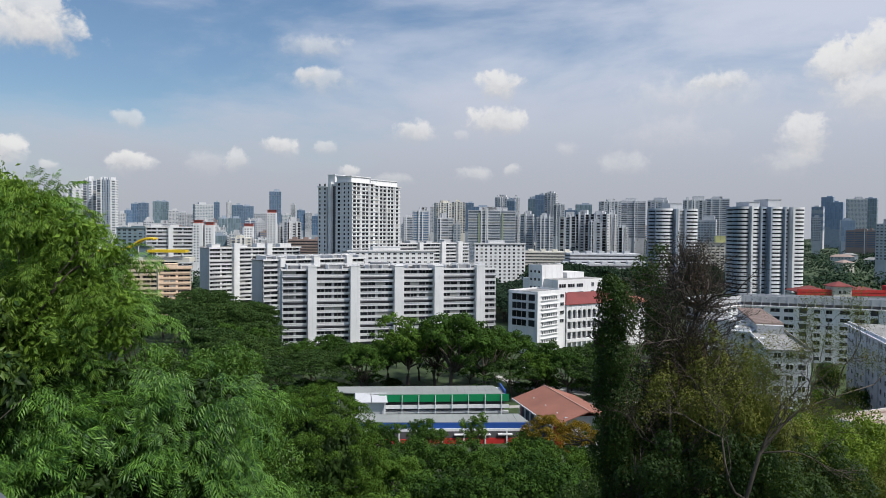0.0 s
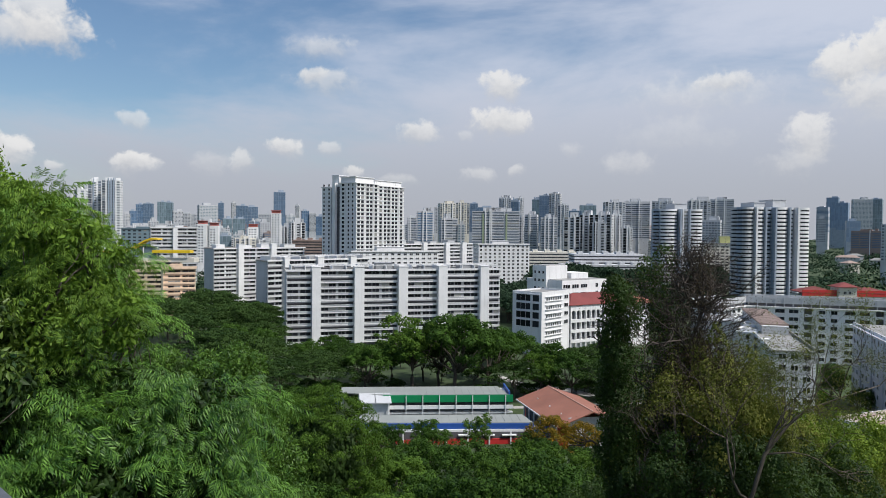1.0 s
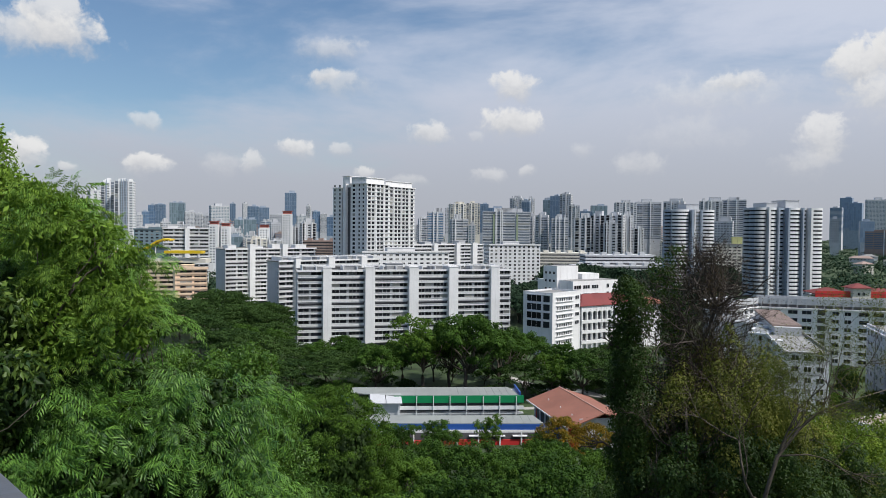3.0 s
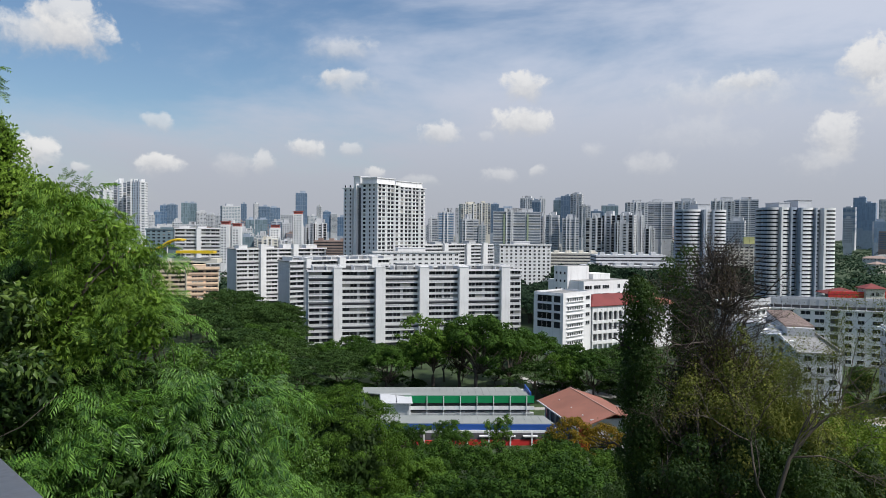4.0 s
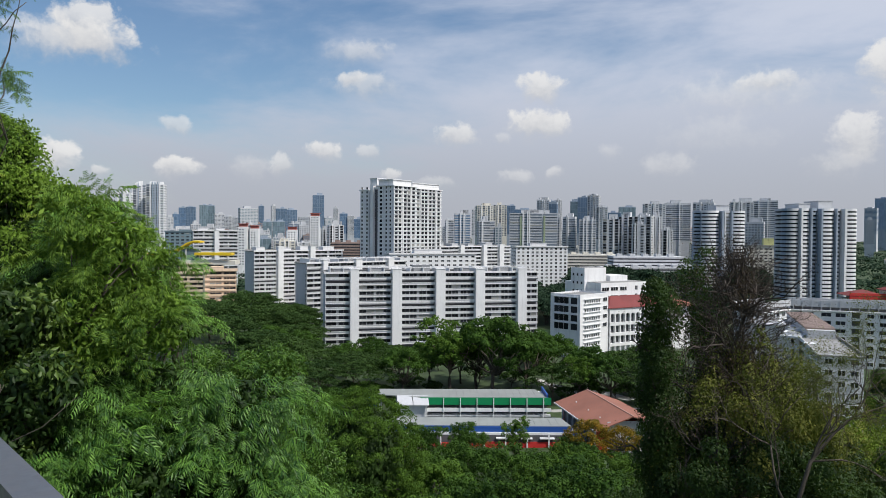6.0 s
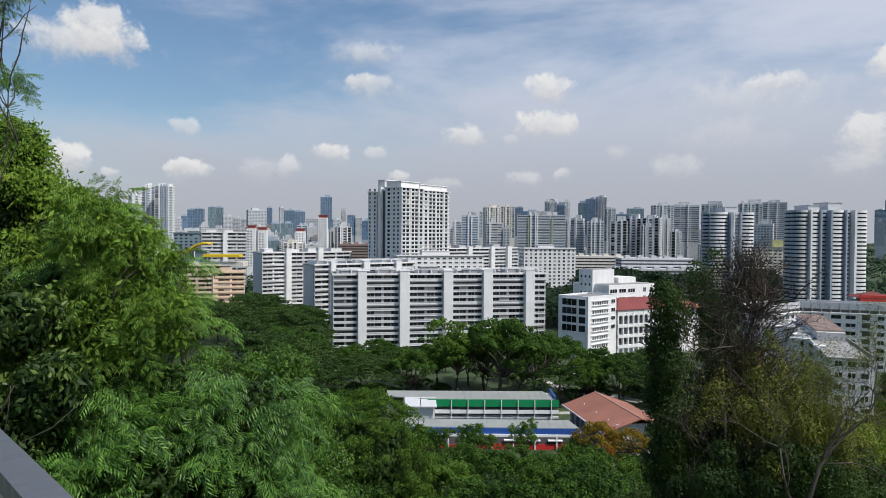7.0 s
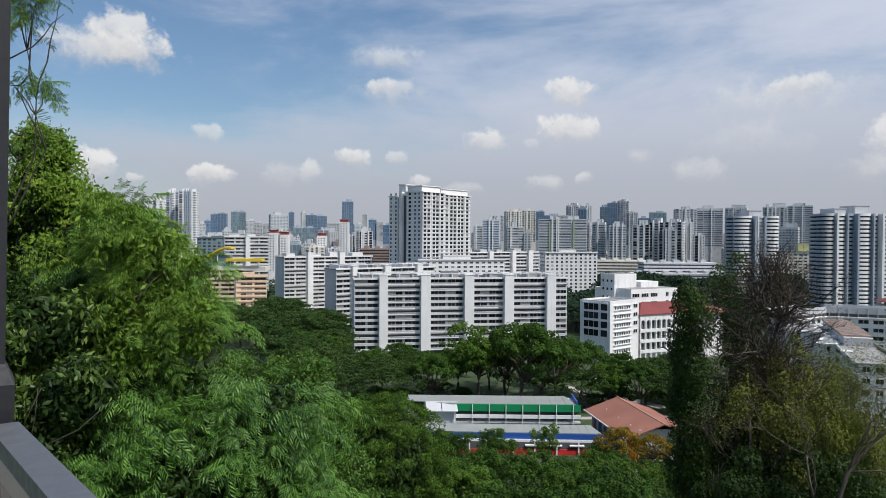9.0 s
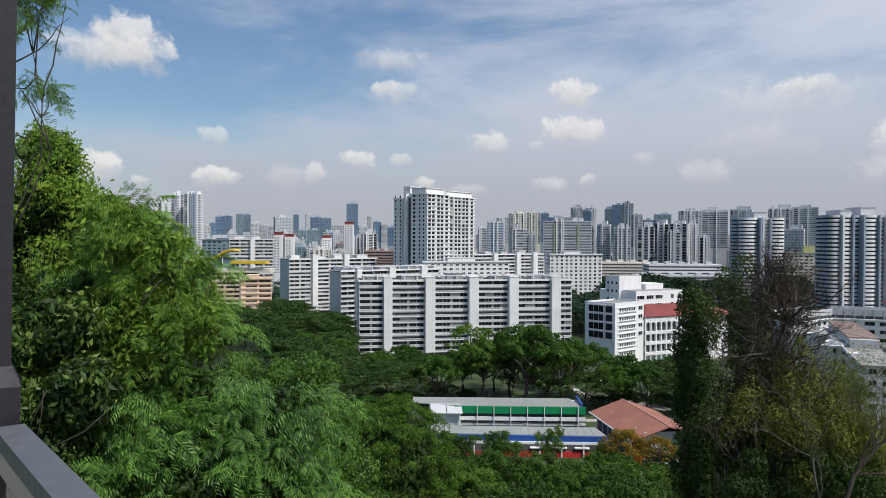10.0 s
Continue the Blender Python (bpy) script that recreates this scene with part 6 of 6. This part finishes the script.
def add_leaves(ob, name, clumps, count, size, mat, seed, label):
    rng = np.random.default_rng(seed)
    pts, out = shell(rng, clumps, count, 0.7, -0.8)
    part(name, leaf_mesh(name, pts, out, size, size * 0.6, mat, rng, 0.7), ob, label)


def twig_tangle(ob, low, high, count, seed):
    """Fine dead twigs crossing one another in the upper crown."""
    rng = np.random.default_rng(seed)
    lo, hi = np.array(low, float), np.array(high, float)
    b = Build()
    for i in range(count):
        u = rng.random(3)
        squeeze = 1.0 - 0.55 * u[2] ** 3
        mid = (lo + hi) / 2
        p = lo + (hi - lo) * u
        p[:2] = mid[:2] + (p[:2] - mid[:2]) * squeeze
        d = rng.normal(0, 0.55, 3) + np.array([0.5 * (p[0] - mid[0]), 0, 0.55])
        e = p + d * rng.uniform(0.6, 1.5)
        limb(b, tuple(p), tuple(e), 0.026, 0.010, rng, 0.10, 3, 3)
        for k in range(2):
            f = p + (e - p) * rng.uniform(0.4, 0.9)
            g = f + rng.normal(0, 0.35, 3) + np.array([0, 0, 0.2])
            limb(b, tuple(f), tuple(g), 0.014, 0.007, rng, 0.10, 2, 3)
    tagged(part("twig_tangle", b.mesh("twig_tangle", DEADWOOD), ob, "tangle of fine dead grey-brown twigs"), kind="stuff")


snag("dead tree trunk wrapped in dark creepers", (9.35, 40, 24), 26.2, 0.28, 5, 41, column=column(0, 0, 0, 26.5, 1.15, 1), column_leaves=62000, depth=1, start=0.6, reach=0.08)
big = snag("tall half-dead tree with bare twigs and hanging creepers", (13.0, 41, 23), 30.2, 0.26, 34, 42, leaves=9000, mat=LEAF_DRY, size=0.09,
           column=column(-1.0, 0, 0, 20, 1.5, 2, 1.0) + column(-1.4, 0, 19, 29.4, 0.85, 3, 0.7) + column(0.7, 0, 0, 23, 1.0, 5, 0.9), column_leaves=36000, start=0.25, reach=0.135)
dry_vines(big, (-2.6, -1.2, 4), (2.4, 1.2, 27), 190, 61)
add_leaves(big, "dry_leaves", column(0.6, -0.5, 2, 24, 1.5, 8, 0.9), 11000, 0.11, LEAF_DRY, 71, "dry brown dead leaves")
twig_tangle(big, (-1.2, -1.4, 19), (2.5, 1.4, 29.6), 1300, 63)
add_leaves(big, "withered_leaves", column(0.7, 0.0, 19, 29.0, 1.1, 18, 0.7), 9000, 0.08, LEAF_DRY, 73, "withered brown leaves")
grey = snag("bare grey tree tangled with dry vines", (11.7, 38, 24), 21.0, 0.24, 20, 43, leaves=3500, mat=LEAF_DRY, size=0.1, column=column(0, 0, 0, 15, 1.4, 4, 1.0), column_leaves=17000, start=0.2, reach=0.15)
dry_vines(grey, (-2.0, -1.0, 3), (2.2, 1.0, 19), 150, 62)
add_leaves(grey, "dry_leaves", column(1.2, -0.3, 0, 15, 1.3, 9, 0.8), 8000, 0.11, LEAF_DRY, 72, "dry brown dead leaves")
snag("olive-leaved tree with sparse yellowing crown", (15.0, 41, 22), 25.0, 0.22, 18, 44, leaves=30000, mat=LEAF_OLIVE, size=0.14, start=0.40, reach=0.17, sag=0.5)


def leaning_tree():
    """A bare tree bent towards the open slope, its thin limbs spread like a fan, with a haze of small leaves."""
    rng = np.random.default_rng(45)
    ob = thing("tree", "leaning bare tree with open spreading branches", "tree", (10.4, 33, 27), 0, "half-dead trees")
    path = [(0, 0, 0), (1.6, 0, 7), (2.6, 0, 12), (3.23, 0, 15.0), (3.82, 0, 17.1), (4.8, 0.1, 18.3), (5.7, 0.2, 19.05), (7.2, 0.2, 19.6), (8.9, 0.1, 20.2)]
    wood, tips = Build(), []
    wood.tube(path, [0.16, 0.14, 0.12, 0.10, 0.085, 0.065, 0.05, 0.035, 0.02], 8)
    for i, k in enumerate((4, 4, 5, 5, 5, 6, 6, 6, 7, 7, 7, 8)):
        way = np.array([rng.uniform(-0.5, 0.9), rng.normal(0, 0.35), rng.uniform(0.3, 1.1)])
        branching(wood, np.array(path[k], float), way, rng.uniform(1.6, 2.6), 0.065 - 0.005 * k, 3, rng, tips, 0.1)
    branching(wood, np.array(path[3], float), np.array([-0.4, 0, 1.0]), 3.0, 0.07, 3, rng, tips, 0.15)
    branching(wood, np.array(path[4], float), np.array([1.0, 0, -0.1]), 2.4, 0.05, 2, rng, tips, 0.0)
    part("trunk", wood.mesh("trunk", BARK, smooth=True), ob)
    tips = np.array(tips)
    pick = tips[rng.integers(0, len(tips), 20000)] + rng.normal(0, 0.2, (20000, 3))
    part("leaves", leaf_mesh("leaves", pick, np.tile([0, 0, 1.0], (20000, 1)), 0.075, 0.035, LEAF_OLIVE, rng), ob)


leaning_tree()
# first thicket tree: shade of the bush painted in with dark leaves
near_wood = [tree("thicket tree close below the lookout, shade painted into its leaves", "dome", 16, 5.4, 16000, 0.24, LEAF_DARK, 52, 1.05),
             tree("green thicket tree with layered sprays", "tall", 17, 4.6, 16000, 0.22, LEAF_SUNNY, 53, 1.0),
             tree("olive-green scrub tree in the thicket", "dome", 16, 4.4, 17000, 0.20, LEAF_OLIVE, 51, 1.0)]
THICKET = (
    (17.5, 47, 38.0, 0), (22, 52, 38.5, 0), (14, 52, 38.0, 0), (29, 54, 35.5, 0), (19.5, 40, 39.0, 0), (24, 43, 37.0, 0), (16.2, 44, 40.0, 0), (36, 56, 35.5, 0),
    (14.4, 40.5, 47.8, 2), (16.6, 43, 45.2, 2), (18.6, 45.5, 43.4, 2), (20.6, 47, 41.8, 2), (15.4, 37.5, 43.2, 0), (17.3, 38.5, 42.8, 0), (13.6, 37, 43.8, 0), (19.2, 39.5, 42.0, 0), (22.6, 47, 40.6, 1), (25.2, 48, 40.2, 1), (27.5, 50, 38.8, 1), (30.5, 52, 38.6, 1),
    (32.5, 55, 37.6, 1), (35, 58, 37.0, 1), (27, 45, 39.5, 2), (31, 60, 37.0, 1), (38.5, 62, 36.0, 1))
for x, y, top, k in THICKET:
    put_tree(near_wood[k], x, y, x * 40 + y, (top - hill(x, y)) / 15.5, 0.72 if k == 2 else 0.85)

# ---------------------------------------------------------------- lookout railing


def railing():
    """Steel handrail that runs off aslant to a dark post, flat bars below."""
    ob = thing("railing", "grey steel railing with a flat top rail and upright bars", "railing", (-1.337, 1.844, 52.4), 45)
    rail = part("top_rail", Build().box(-0.036, 0.036, -2.6, 0.0, 1.055, 1.10).mesh("top_rail", STEEL), ob, "flat brushed steel top rail")
    part("rail_edge", Build().box(-0.030, 0.030, -2.6, -0.002, 0.99, 1.053).mesh("rail_edge", BALUSTER), rail)
    bar = Build().box(-0.02, 0.02, -0.006, 0.006, 0.08, 0.99).mesh("bar", BALUSTER)
    for i in range(24):
        part("bar", bar, ob, at=(0, -0.09 - i * 0.105, 0))
    part("bottom_rail", Build().box(-0.025, 0.025, -2.6, -0.002, 0.03, 0.08).mesh("bottom_rail", BALUSTER), ob)
    part("stanchion", Build().box(-0.03, 0.03, -2.6, -2.54, 0.0, 0.99).mesh("stanchion", BALUSTER), ob)
    return ob


railing()


def post():
    ob = thing("post", "dark grey steel post with a wider base sleeve", "post", (-1.452, 1.913, 52.4), 36)
    ob.rotation_euler = (0, radians(1.0), radians(36))
    part("shaft", Build().box(-0.036, 0.036, -0.036, 0.036, 0.0, 4.0).mesh("shaft", DARKSTEEL), ob)
    b = Build().box(-0.06, 0.06, -0.06, 0.06, 1.0, 1.19)
    v = [(x, y, 1.19) for x, y in ((-0.06, -0.06), (0.06, -0.06), (0.06, 0.06), (-0.06, 0.06))]
    v += [(x, y, 1.245) for x, y in ((-0.037, -0.037), (0.037, -0.037), (0.037, 0.037), (-0.037, 0.037))]
    b.add(v, [(0, 1, 5, 4), (1, 2, 6, 5), (2, 3, 7, 6), (3, 0, 4, 7), (4, 5, 6, 7)])
    part("sleeve", b.mesh("sleeve", DARKSTEEL), ob)
    return ob


post()
deck = Build().prism([(0.40, 0.20), (-1.70, 2.30), (-4.6, 0.0), (0.0, -4.6), (2.6, -2.0)], 51.9, 52.4).mesh("deck", DECK)
tagged(new("deck", deck), "grey boarded lookout deck behind the railing", "deck", kind="structure")
base_wall = Build().prism([(0.30, 0.12), (-1.66, 2.08), (-4.4, 0.0), (0.0, -4.4), (2.4, -2.0)], 40.0, 51.9).mesh("deck_base", ROOFGREY)
tagged(new("deck_base", base_wall), "concrete base under the lookout deck", "wall", kind="structure")
